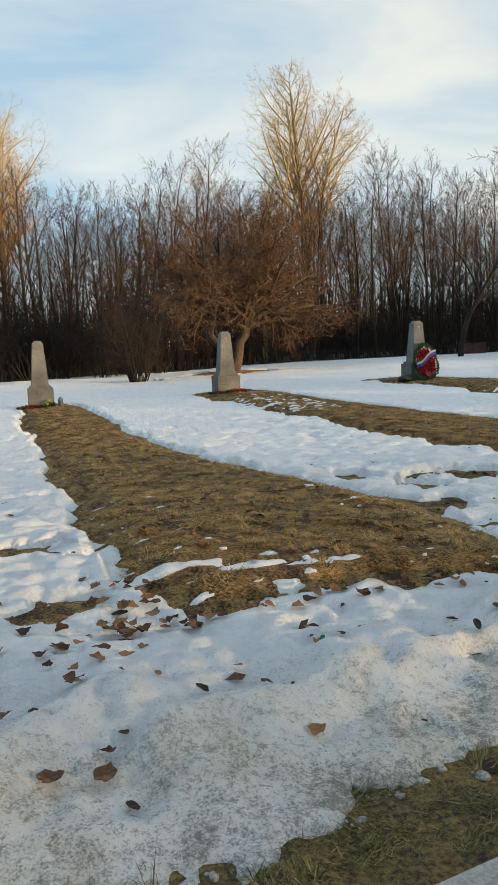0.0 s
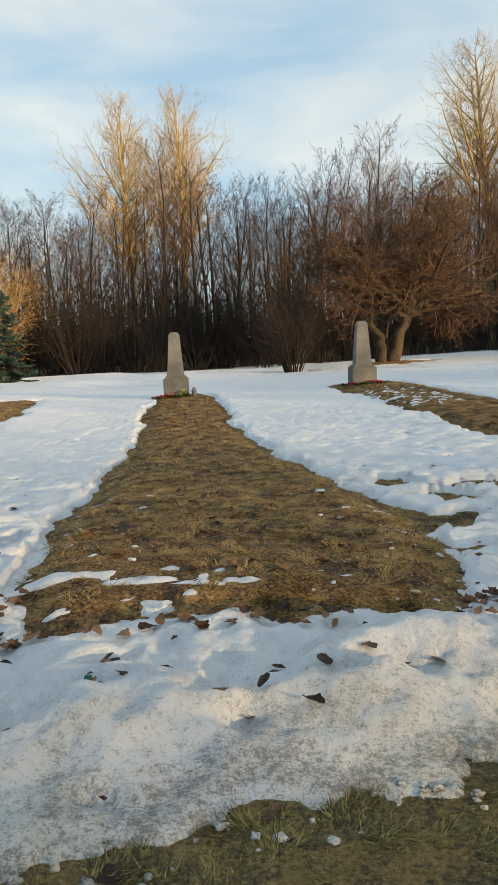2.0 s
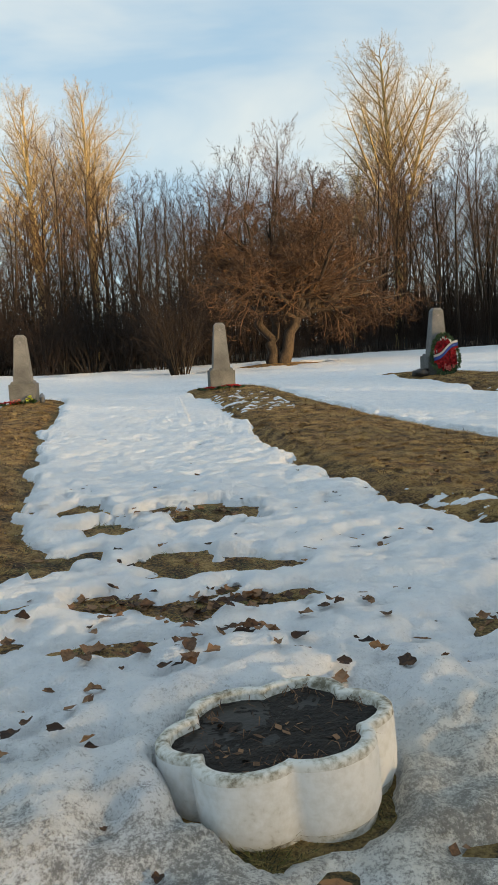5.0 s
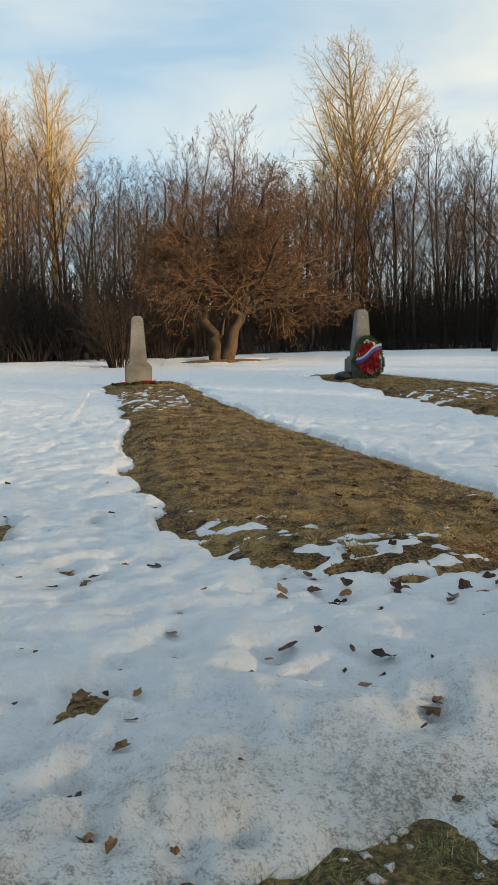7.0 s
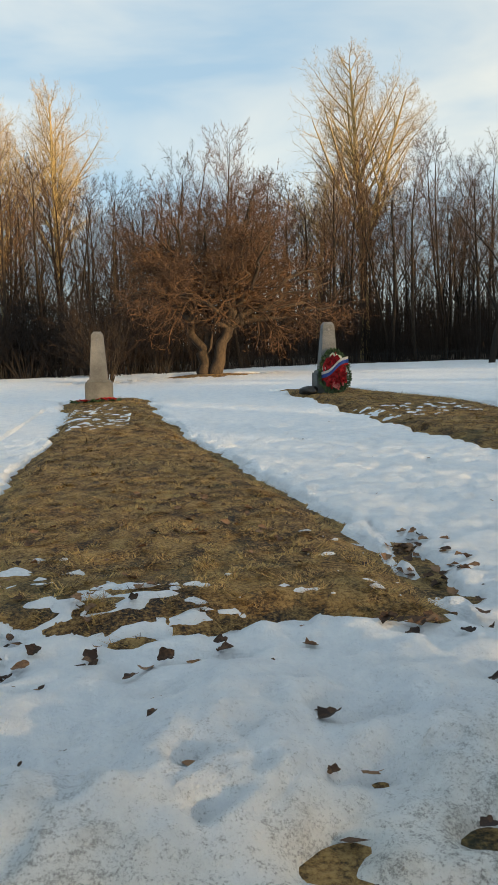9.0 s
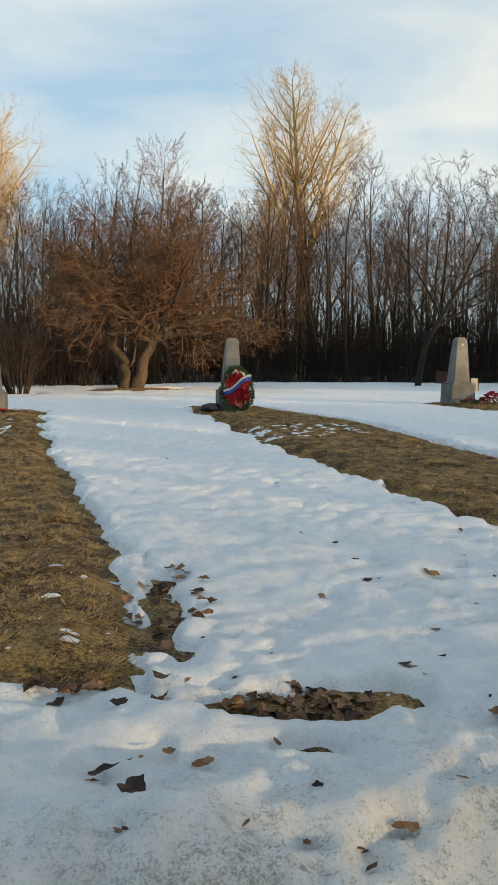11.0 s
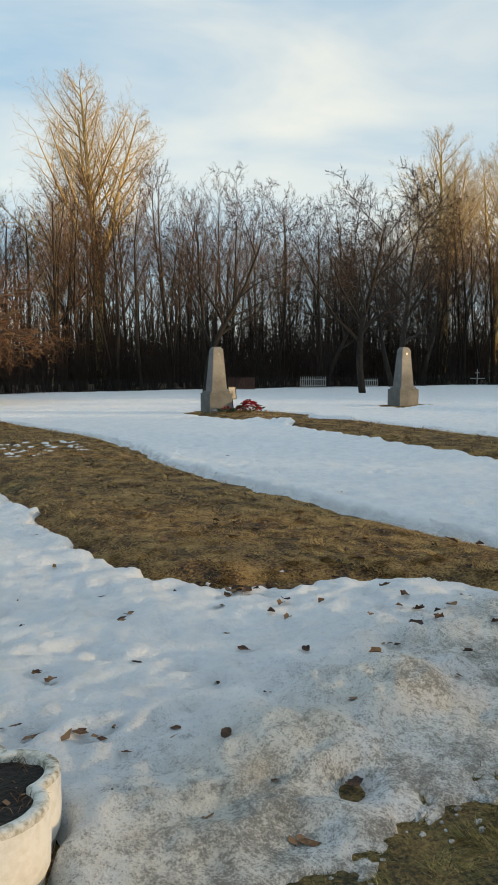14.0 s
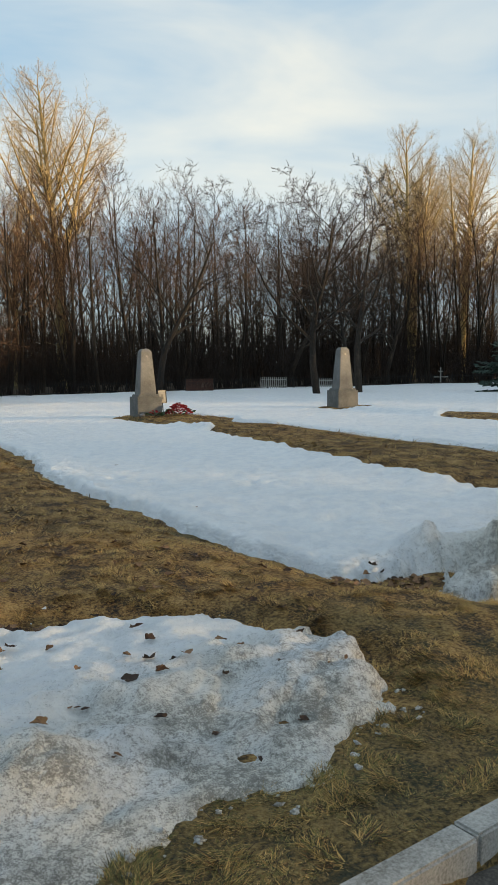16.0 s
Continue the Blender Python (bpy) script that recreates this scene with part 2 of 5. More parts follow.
RED = speckled("red_petals", [(0.3, (0.22, 0.008, 0.012)), (0.6, (0.50, 0.02, 0.03)), (0.8, (0.58, 0.03, 0.035))], 9, 0.9, 60, None, None, 0.4)
PINK = speckled("pink_petals", [(0.3, (0.50, 0.10, 0.10)), (0.7, (0.72, 0.28, 0.26))], 9, 0.6, 60, None, None, 0.3)
YELLOW = speckled("yellow_petals", [(0.3, (0.45, 0.50, 0.05)), (0.7, (0.70, 0.70, 0.12))], 9, 0.6, 60, None, None, 0.3)
WHITEFLOWER = speckled("white_petals", [(0.3, (0.55, 0.62, 0.50)), (0.7, (0.80, 0.82, 0.75))], 9, 0.6, 60, None, None, 0.2)
FOLIAGE = speckled("wreath_leaves", [(0.3, (0.012, 0.035, 0.012)), (0.7, (0.05, 0.10, 0.03))], 9, 0.5, 40, None, None, 0.4, True)
RIBBON_W = speckled("white_ribbon", [(0.3, (0.70, 0.72, 0.75)), (0.7, (0.80, 0.81, 0.83))], 6, 0.4, 30, None)
RIBBON_B = speckled("blue_ribbon", [(0.3, (0.03, 0.10, 0.48)), (0.7, (0.06, 0.16, 0.62))], 6, 0.4, 30, None)
BLACK = speckled("black_plastic", [(0.3, (0.008, 0.008, 0.008)), (0.7, (0.02, 0.02, 0.02))], 6, 0.4, 30, (0.3, 0.01))
PAPER = speckled("grey_print", [(0.3, (0.14, 0.14, 0.135)), (0.7, (0.24, 0.24, 0.23))], 6, 0.6, 30, None)
GREENGLASS = speckled("green_glass", [(0.3, (0.01, 0.09, 0.06)), (0.7, (0.02, 0.17, 0.12))], 20, 0.15, 60, None)
STEEL = speckled("dull_steel", [(0.3, (0.20, 0.20, 0.205)), (0.7, (0.30, 0.30, 0.30))], 6, 0.4, 40, None, None, 0, False, 0.9)


# ---- shape helpers ----
def mesh_np(name, v, f, mat, smooth=False):
    me = bpy.data.meshes.new(name)
    v, f = np.asarray(v, np.float32), np.asarray(f, np.int32)
    k = f.shape[1]
    me.vertices.add(len(v))
    me.vertices.foreach_set("co", v.ravel())
    me.loops.add(f.size)
    me.loops.foreach_set("vertex_index", f.ravel())
    me.polygons.add(len(f))
    me.polygons.foreach_set("loop_start", np.arange(0, f.size, k, dtype=np.int32))
    me.polygons.foreach_set("loop_total", np.full(len(f), k, np.int32))
    if smooth:
        me.polygons.foreach_set("use_smooth", np.ones(len(f), bool))
    me.materials.append(mat)
    me.update(calc_edges=True)
    return me


def under(ob, parent):
    ob.parent = parent
    return ob


def part(name, bm, mat, parent=None, label="", smooth=False):
    me = bpy.data.meshes.new(name)
    bm.to_mesh(me)
    bm.free()
    me.materials.append(mat)
    if smooth:
        for p in me.polygons:
            p.use_smooth = True
    ob = new(name, me)
    if parent:
        ob.parent = parent
    return tagged(ob, label)


def box(bm, cx, cy, z0, sx, sy, sz, top=1.0, bevel=0.0):
    """A block on z0, its upper face scaled by top."""
    r = bmesh.ops.create_cube(bm, size=1.0)
    for v in r["verts"]:
        k = top if v.co.z > 0 else 1.0
        v.co = Vector((cx + v.co.x * sx * k, cy + v.co.y * sy * k, z0 + (v.co.z + 0.5) * sz))
    if bevel:
        e = {x for v in r["verts"] for x in v.link_edges}
        bmesh.ops.bevel(bm, geom=list(e), offset=bevel, segments=2, affect="EDGES")


def rod(bm, a, b, r0, r1, sides=8):
    a, b = Vector(a), Vector(b)
    d = b - a
    m = Matrix.Translation((a + b) / 2) @ d.to_track_quat("Z", "Y").to_matrix().to_4x4()
    bmesh.ops.create_cone(bm, cap_ends=True, segments=sides, radius1=r0, radius2=r1, depth=d.length, matrix=m)


def vnoise(x, y, seed=0):
    xi, yi = np.floor(x).astype(np.int64), np.floor(y).astype(np.int64)
    fx, fy = x - xi, y - yi
    fx, fy = fx * fx * (3 - 2 * fx), fy * fy * (3 - 2 * fy)

    def hsh(a, b):
        k = (a * 374761393 + b * 668265263 + seed * 1442695041) & 0xFFFFFFFF
        k = ((k ^ (k >> 13)) * 1274126177) & 0xFFFFFFFF
        return ((k ^ (k >> 16)) & 0xFFFFFFFF) / 4294967295.0
    a, b, c, d = hsh(xi, yi), hsh(xi + 1, yi), hsh(xi, yi + 1), hsh(xi + 1, yi + 1)
    return (a * (1 - fx) + b * fx) * (1 - fy) + (c * (1 - fx) + d * fx) * fy


def fbm(x, y, scale, octaves=3, seed=0):
    """Noise about -0.5 to 0.5 with scale bumps a metre."""
    t, amp, tot = 0.0, 1.0, 0.0
    for o in range(octaves):
        t = t + amp * (vnoise(x * scale * 2 ** o + 17.3 * o, y * scale * 2 ** o - 9.1 * o, seed + o) - 0.5)
        tot += amp
        amp *= 0.5
    return t / tot * 1.6


def step01(a):
    a = np.clip(a, 0, 1)
    return a * a * (3 - 2 * a)


def inside(x, y, poly):
    """How far inside the outline each point lies (negative outside)."""
    d = np.full(x.shape, 1e9)
    hit = np.zeros(x.shape, bool)
    for i in range(len(poly)):
        (ax, ay), (bx, by) = poly[i], poly[(i + 1) % len(poly)]
        ex, ey = bx - ax, by - ay
        t = np.clip(((x - ax) * ex + (y - ay) * ey) / (ex * ex + ey * ey), 0, 1)
        d = np.minimum(d, np.hypot(x - ax - t * ex, y - ay - t * ey))
        if ay != by:
            cross = (ay > y) != (by > y)
            hit ^= cross & (x < (bx - ax) * (y - ay) / (by - ay) + ax)
    return np.where(hit, d, -d)


# ---- the lie of the land ----
MOUND_A = [(-8.6, 33), (-8.7, 22), (-8.2, 10), (-4.4, 10), (-4.2, 20), (-4.4, 26), (-5.5, 33.5)]
MOUND_B = [(-0.9, 31.2), (-0.7, 27), (-0.35, 17.5), (-0.12, 12), (-0.15, 9.3), (-0.1, 8), (0.3, 7.2), (1.2, 7.25), (2.0, 7.25), (2.5, 7.0),
           (2.85, 7.25), (3.15, 8.6), (3.15, 9.8), (2.98, 11), (2.42, 15.5), (1.9, 20), (1.5, 27), (1.1, 31.2)]
MOUND_C = [(5.2, 31.5), (5.6, 28), (6.0, 22), (6.1, 16), (6.25, 12.8), (6.5, 11), (7.0, 9.5), (8.0, 9.1), (9.0, 9.35), (10.0, 9.1),
           (9.95, 11), (9.8, 13.1), (9.4, 16), (8.9, 20), (8.4, 25), (8.0, 31)]
MOUND_D = [(12.2, 31.8), (12.8, 26), (13.1, 20), (13.25, 16), (13.5, 13.2), (13.9, 11.6), (14.4, 11.1), (15.2, 11.0), (16.0, 10.6), (16.7, 9.5),
           (16.4, 8.75), (15.8, 8.35), (15.2, 8.2), (14.8, 7.9), (14.6, 7.3), (25, 9.3), (25, 9.6), (19.0, 9.75), (18.25, 10.1),
           (17.5, 11.2), (17.0, 13), (16.5, 16), (16.4, 20), (16.3, 24), (15.2, 29), (14.9, 31.5)]
MOUND_E = [(20.6, 31.6), (21.0, 28), (21.5, 22), (21.3, 16), (21.6, 13), (24.6, 13), (24.4, 17), (24.0, 22), (23.7, 28), (23.4, 31)]
MOUND_F = [(28.2, 31.2), (28.6, 27), (29.3, 22), (29.0, 14), (31.8, 14), (31.4, 22), (31.0, 27), (30.8, 31)]
MOUNDS = (MOUND_A, MOUND_B, MOUND_C, MOUND_D, MOUND_E, MOUND_F)
PLANTERS = ((4.635, 6.50), (12.09, 8.26))
APPLE, VASE_BUSH = (11.3, 47.3), (5.65, 45.6)
MELTS = ((4.57, 11.2, .55, .5), (4.25, 9.5, .3, .28), (4.72, 9.25, .38, .26), (3.89, 8.63, .3, .22), (4.5, 8.5, .45, .2), (3.68, 7.9, .18, .12),
         (4.03, 7.87, .2, .12), (3.5, 9.7, .3, .3), (3.3, 11.9, .3, .5), (-.77, 9.4, .3, .35), (-.47, 7.66, .25, .2), (10.1, 10.6, .16, .9),
         (10.68, 8.93, .42, .2), (3.85, 10.7, .4, .4), (17.8, 10.75, .7, .3), (-3.0, 17.5, .55, .25), (-3.2, 14.5, .6, .3))


def kerb_at(x):
    return KERB_Y + KERB_SLOPE * x


def ground_z(x, y):
    x, y = np.asarray(x, float), np.asarray(y, float)
    v = y - kerb_at(x)
    w = step01((y - 8) / 10)
    xs = np.where(x > 0, 0.028 * np.minimum(x, 24) + 0.008 * np.clip(x - 24, 0, 30), 0.010 * np.maximum(x, -25))
    z = w * (-0.38 + xs) + 0.12 * step01((y - 18) / 10)
    d = np.full(x.shape, -9.0)
    for m in MOUNDS:
        d = np.maximum(d, inside(x, y, m))
    z = z + 0.13 * step01((d + 0.05) / 0.55) * step01((v - 0.25) / 1.5)
    z = z + 0.05 * fbm(x, y, 0.25, 2, 3) * step01((y - 12) / 10) + 0.02 * fbm(x, y, 1.3, 3, 5) + 0.022 * fbm(x, y, 5.5, 2, 6) * step01(d / 0.2)
    z = z + 0.25 * np.exp(-((x - APPLE[0]) ** 2 + (y - APPLE[1]) ** 2) / 9)
    z = z + 0.30 * step01((y - 36) / 8) * step01((60 - y) / 6) * step01((5 - x) / 6) * (0.5 + fbm(x, y, 0.2, 2, 8))
    low = step01((-v - 0.03) / 0.07)
    back = step01((-v - 3.55) / 0.1)
    return z * (1 - low) + (-0.13 + 0.006 * fbm(x, y, 2, 2, 9)) * low + 0.1 * back


def snow_depth(x, y):
    x, y = np.asarray(x, float), np.asarray(y, float)
    v = y - kerb_at(x)
    d = np.full(x.shape, -9.0)
    for m in MOUNDS:
        d = np.maximum(d, inside(x, y, m))
    # left-over snow on the mounds before two of the stones
    d = d - 1.6 * step01(1 - np.abs(y - 25.3) / 2.2) * step01((x - 19) / 1) * step01((26 - x) / 2) * (0.6 + fbm(x, y, 0.9, 3, 61))
    d = d - 2.2 * step01(1 - np.abs(y - 26.5) / 2.8) * step01((x - 27) / 1)
    rag = 0.17 * fbm(x, y, 5.5, 4, 21) + 0.42 * fbm(x, y, 0.9, 3, 22)
    q = -d + rag * np.where(y > 14, 0.9, 0.75)
    broken = ((x > 5.8) & (x < 8.7) & (y < 10.9)) | ((x < 1.3) & (y < 8.1)) | ((x > 13.4) & (x < 14.6) & (y < 11.6))
    remnant = ((x > 12) & (x < 15.5) & (y > 21) & (y < 23.6)) | ((x > 5) & (x < 7.6) & (y > 22) & (y < 27))
    flecks = (fbm(x, y * 1.5, 5, 3, 41) - np.where(broken, 0.12, np.where(remnant, 0.2, 0.41))) * 0.2
    lee = ((d > 0) & (d < 0.9) & (y < 11.4) & (x < 15)) | ((x > 5) & (x < 7.6) & (y > 21) & (y < 28)) | ((x > 12) & (x < 15.5) & (y > 21) & (y < 24))
    q = np.where(lee, np.maximum(q, flecks), q)
    v0 = np.interp(x, (-3, .4, 1.2, 2, 2.7, 3.6, 5.5, 6.8, 8, 11, 12.5, 13.5, 14.3, 15), (.47, .49, .54, .62, .54, .25, .22, .72, .66, .54, .48, .42, .48, .72))
    q = np.minimum(q, v - v0 + 0.30 * fbm(x, y, 6, 4, 23) + 0.12 * fbm(x, y, 15, 2, 29))
    for cx, cy, rx, ry in MELTS:
        k = np.hypot((x - cx) / rx, (y - cy) / ry) - 1
        q = np.minimum(q, (k + 1.5 * fbm(x, y, 3.5, 4, 24)) * min(rx, ry))
    for cx, cy in PLANTERS:
        k = np.hypot(x - cx, y - cy + 0.03) - 0.41
        q = np.minimum(q, k + 0.09 * fbm(x, y, 6, 2, 25))
    q = np.minimum(q, np.hypot((x - APPLE[0]) / 1.5, y - APPLE[1] + 0.5) - 2.1 + 1.6 * fbm(x, y, 0.7, 3, 26))
    q = np.minimum(q, np.hypot((x - VASE_BUSH[0]) / 2.0, y - VASE_BUSH[1]) - 0.9 + fbm(x, y, 0.9, 3, 27))
    q = np.minimum(q, (59.5 - y) + 9 * fbm(x, y, 0.12, 3, 28))
    hollows = step01((y - 7) / 2) * step01((30 - y) / 10)
    cups = np.clip(fbm(x, y * 1.8, 2.6, 3, 31) - 0.12, 0, 1) * 0.6 * hollows
    calm = 1 - 0.6 * step01((y - 11) / 5)   # smoother away from the path
    depth = 0.09 + 0.03 * fbm(x, y, 0.8, 3, 32) + calm * 0.058 * fbm(x, y, 2.8, 3, 33) + calm * 0.034 * fbm(x, y, 8, 2, 38) + (0.012 + 0.028 * step01((2.6 - v) / 1.2)) * fbm(x, y, 13, 2, 34)
    depth = depth + 0.13 * np.exp(-((v - 1.35) / 0.75) ** 2) * (0.75 + fbm(x, y, 0.9, 2, 35)) + 0.11 * fbm(x, y, 2.3, 4, 36) * step01(1.6 - np.abs(v - 1.3))
    depth = depth + 0.52 * np.exp(-((x - 18.85) / 0.8) ** 2 - ((y - 10.75) / 0.65) ** 2) * (0.8 + 1.3 * fbm(x, y, 2.6, 4, 37)) * step01(q / 0.45)
    # a thick undercut lip where the snow meets a mound
    lip = np.exp(-(np.maximum(q, 0) / 0.6) ** 2) * step01((y - 9.5) / 3) * step01((34 - y) / 4)
    depth = depth + lip * (0.025 + 0.05 * step01((x - 14.5) / 1.5) * step01((24 - y) / 6)) * (1 + 0.8 * fbm(x, y, 3, 2, 39))
    depth = np.maximum(depth - cups * 0.24, 0.004)
    depth = np.where(lee, 0.03, depth)
    s = np.where(q > 0, depth * (1 - np.exp(-np.maximum(q, 0) / 0.035)) * np.minimum(1, 0.12 + np.maximum(v - v0, 0) / 0.8), np.maximum(q * 0.4, -0.06))
    s = np.where(v < 0.02, -0.06, s)
    return s


def lines(*runs):
    """Grid lines: runs of (from, to, step)."""
    return np.unique(np.concatenate([np.arange(a, b, s) for a, b, s in runs] + [[runs[-1][1]]]).round(4))


def sheet(name, xs, ys, f, mat, keep=None):
    x, y = np.meshgrid(xs, ys)
    z = f(x, y)
    v = np.stack([x, y, z], -1).reshape(-1, 3)
    i = np.arange(len(xs) * len(ys)).reshape(len(ys), len(xs))
    q = np.stack([i[:-1, :-1], i[:-1, 1:], i[1:, 1:], i[1:, :-1]], -1).reshape(-1, 4)
    if keep is not None:
        k = keep(x, y)
        k = k[:-1, :-1] | k[:-1, 1:] | k[1:, 1:] | k[1:, :-1]
        q = q[k.ravel()]
        used = np.unique(q)
        new_i = np.zeros(len(v), np.int64)
        new_i[used] = np.arange(len(used))
        v, q = v[used], new_i[q]
    return new(name, mesh_np(name, v, q, mat, True))


LEAF_SPOTS = []   # (x, y, scale), each with the little hollow that it has melted


def place_leaves():
    r = random.Random(31)
    for x, y in SEEN:
        LEAF_SPOTS.append((x, y, r.uniform(0.8, 1.25)))
    while len(LEAF_SPOTS) < 290:
        x, y = r.uniform(-1.6, 16.5), r.uniform(5.2, 13.5)
        v = y - kerb_at(x)
        if v < 0.3 or any(math.hypot(x - a, y - b) < 0.5 for a, b in PLANTERS):
            continue
        dens = 0.9 if (2.9 < x < 6.5 and y < 10) or (x < 0 and y < 10) else 0.4
        if r.random() < dens * (0.4 if y > 10 else 1):
            LEAF_SPOTS.append((x, y, r.uniform(0.3, 0.9)))


SEEN = ((1.12, 6.54), (.78, 6.41), (1.56, 6.15), (1.75, 6.01), (.46, 5.61), (1.54, 5.48), (1.03, 5.22), (.27, 6.84), (.08, 7.03), (-.12, 7.05), (-.42, 5.51), (-.34, 5.36), (-.62, 5.49),
        (-.51, 6.81), (-.2, 6.61), (4.63, 7.73), (4.9, 7.47), (5.16, 8.16), (4.04, 7.63), (3.92, 7.13), (3.67, 6.94), (3.04, 6.97), (3.62, 6.87), (3.1, 6.06), (3.32, 6.07), (2.59, 5.99),
        (7.4, 8.75), (8.03, 8.6), (6.97, 8.14), (7.43, 7.97), (9.55, 8.97), (9.83, 8.88), (10.03, 9.05), (9.75, 8.33), (10.01, 8.38), (9.86, 8.15), (8.88, 8.06), (11.45, 8.47), (11.66, 8.4),
        (11.85, 7.82), (12.0, 7.78), (10.86, 8.7), (15.16, 9.61), (15.71, 9.46), (13.93, 9.76), (14.58, 9.2), (13.75, 8.09), (15.37, 9.63))
place_leaves()


HOLES = []   # thaw holes: x, y, radius, depth


def thaw_holes():
    r = random.Random(77)
    for k in range(1100):
        HOLES.append((r.uniform(-2, 18), 6 + 16 * r.random() ** 1.3, r.uniform(0.035, 0.10), r.uniform(0.035, 0.10)))


thaw_holes()


def pitted(x, y):
    """The snow's surface on a grid, with a hollow under each leaf and many small thaw holes."""
    z = ground_z(x, y) + snow_depth(x, y)
    xs, ys = x[0], y[:, 0]
    for cx, cy, rad, deep in [(a, b, 0.05 + 0.05 * s, 0.045) for a, b, s in LEAF_SPOTS] + HOLES:
        i0, i1 = np.searchsorted(xs, (cx - 3.5 * rad, cx + 3.5 * rad))
        j0, j1 = np.searchsorted(ys, (cy - 2.5 * rad, cy + 2.5 * rad))
        if i1 > i0 and j1 > j0:
            gx_, gy_ = x[j0:j1, i0:i1], y[j0:j1, i0:i1]
            z[j0:j1, i0:i1] -= deep * np.exp(-((gx_ - cx) / (1.4 * rad)) ** 2 - ((gy_ - cy) / rad) ** 2)
    return z


gx = np.concatenate([[-4000, -1500, -400, -150], lines((-60, -12, 2.0), (-12, -2, 0.4), (-2, 20, 0.09), (20, 34, 0.3), (34, 110, 2.0)), [200, 500, 1500, 4000]])
gy = np.concatenate([[-4000, -1500, -400, -100], lines((-20, 2, 1.0), (2, 9, 0.075), (9, 16, 0.1), (16, 34, 0.2), (34, 100, 1.2)), [150, 400, 1500, 4000]])
tagged(sheet("ground", gx, gy, ground_z, TURF), "matted straw-brown winter turf with low grave mounds", "ground", kind="structure")
sx = lines((-30, -12, 0.8), (-12, -3, 0.2), (-3, 20, 0.033), (20, 34, 0.14), (34, 110, 0.8))
sy = lines((-12, 3, 1.0), (3, 4.4, 0.2), (4.4, 11, 0.033), (11, 20, 0.08), (20, 34, 0.16), (34, 72, 0.4))
tagged(sheet("snow", sx, sy, pitted, SNOW, lambda x, y: snow_depth(x, y) > -0.035),
       "thawing old snow with gritty ragged edges on the turf", "snow", kind="structure")


def top_z(x, y):
    return float(ground_z(x, y) + max(0.0, float(snow_depth(x, y))))


def footpath():
    xs, vs = np.arange(-30, 50.1, 0.5), np.array([-3.5, -2.6, -1.7, -0.9, -0.05])
    x, v = np.meshgrid(xs, vs)
    y = kerb_at(x) + v
    z = -0.122 + 0.004 * fbm(x, y, 1.5, 2, 40)
    i = np.arange(x.size).reshape(x.shape)
    q = np.stack([i[:-1, :-1], i[:-1, 1:], i[1:, 1:], i[1:, :-1]], -1).reshape(-1, 4)
    tagged(new("footpath", mesh_np("footpath", np.stack([x, y, z], -1).reshape(-1, 3), q, ASPHALT, True)), "damp dark grey asphalt footpath", "footpath", kind="structure")


footpath()


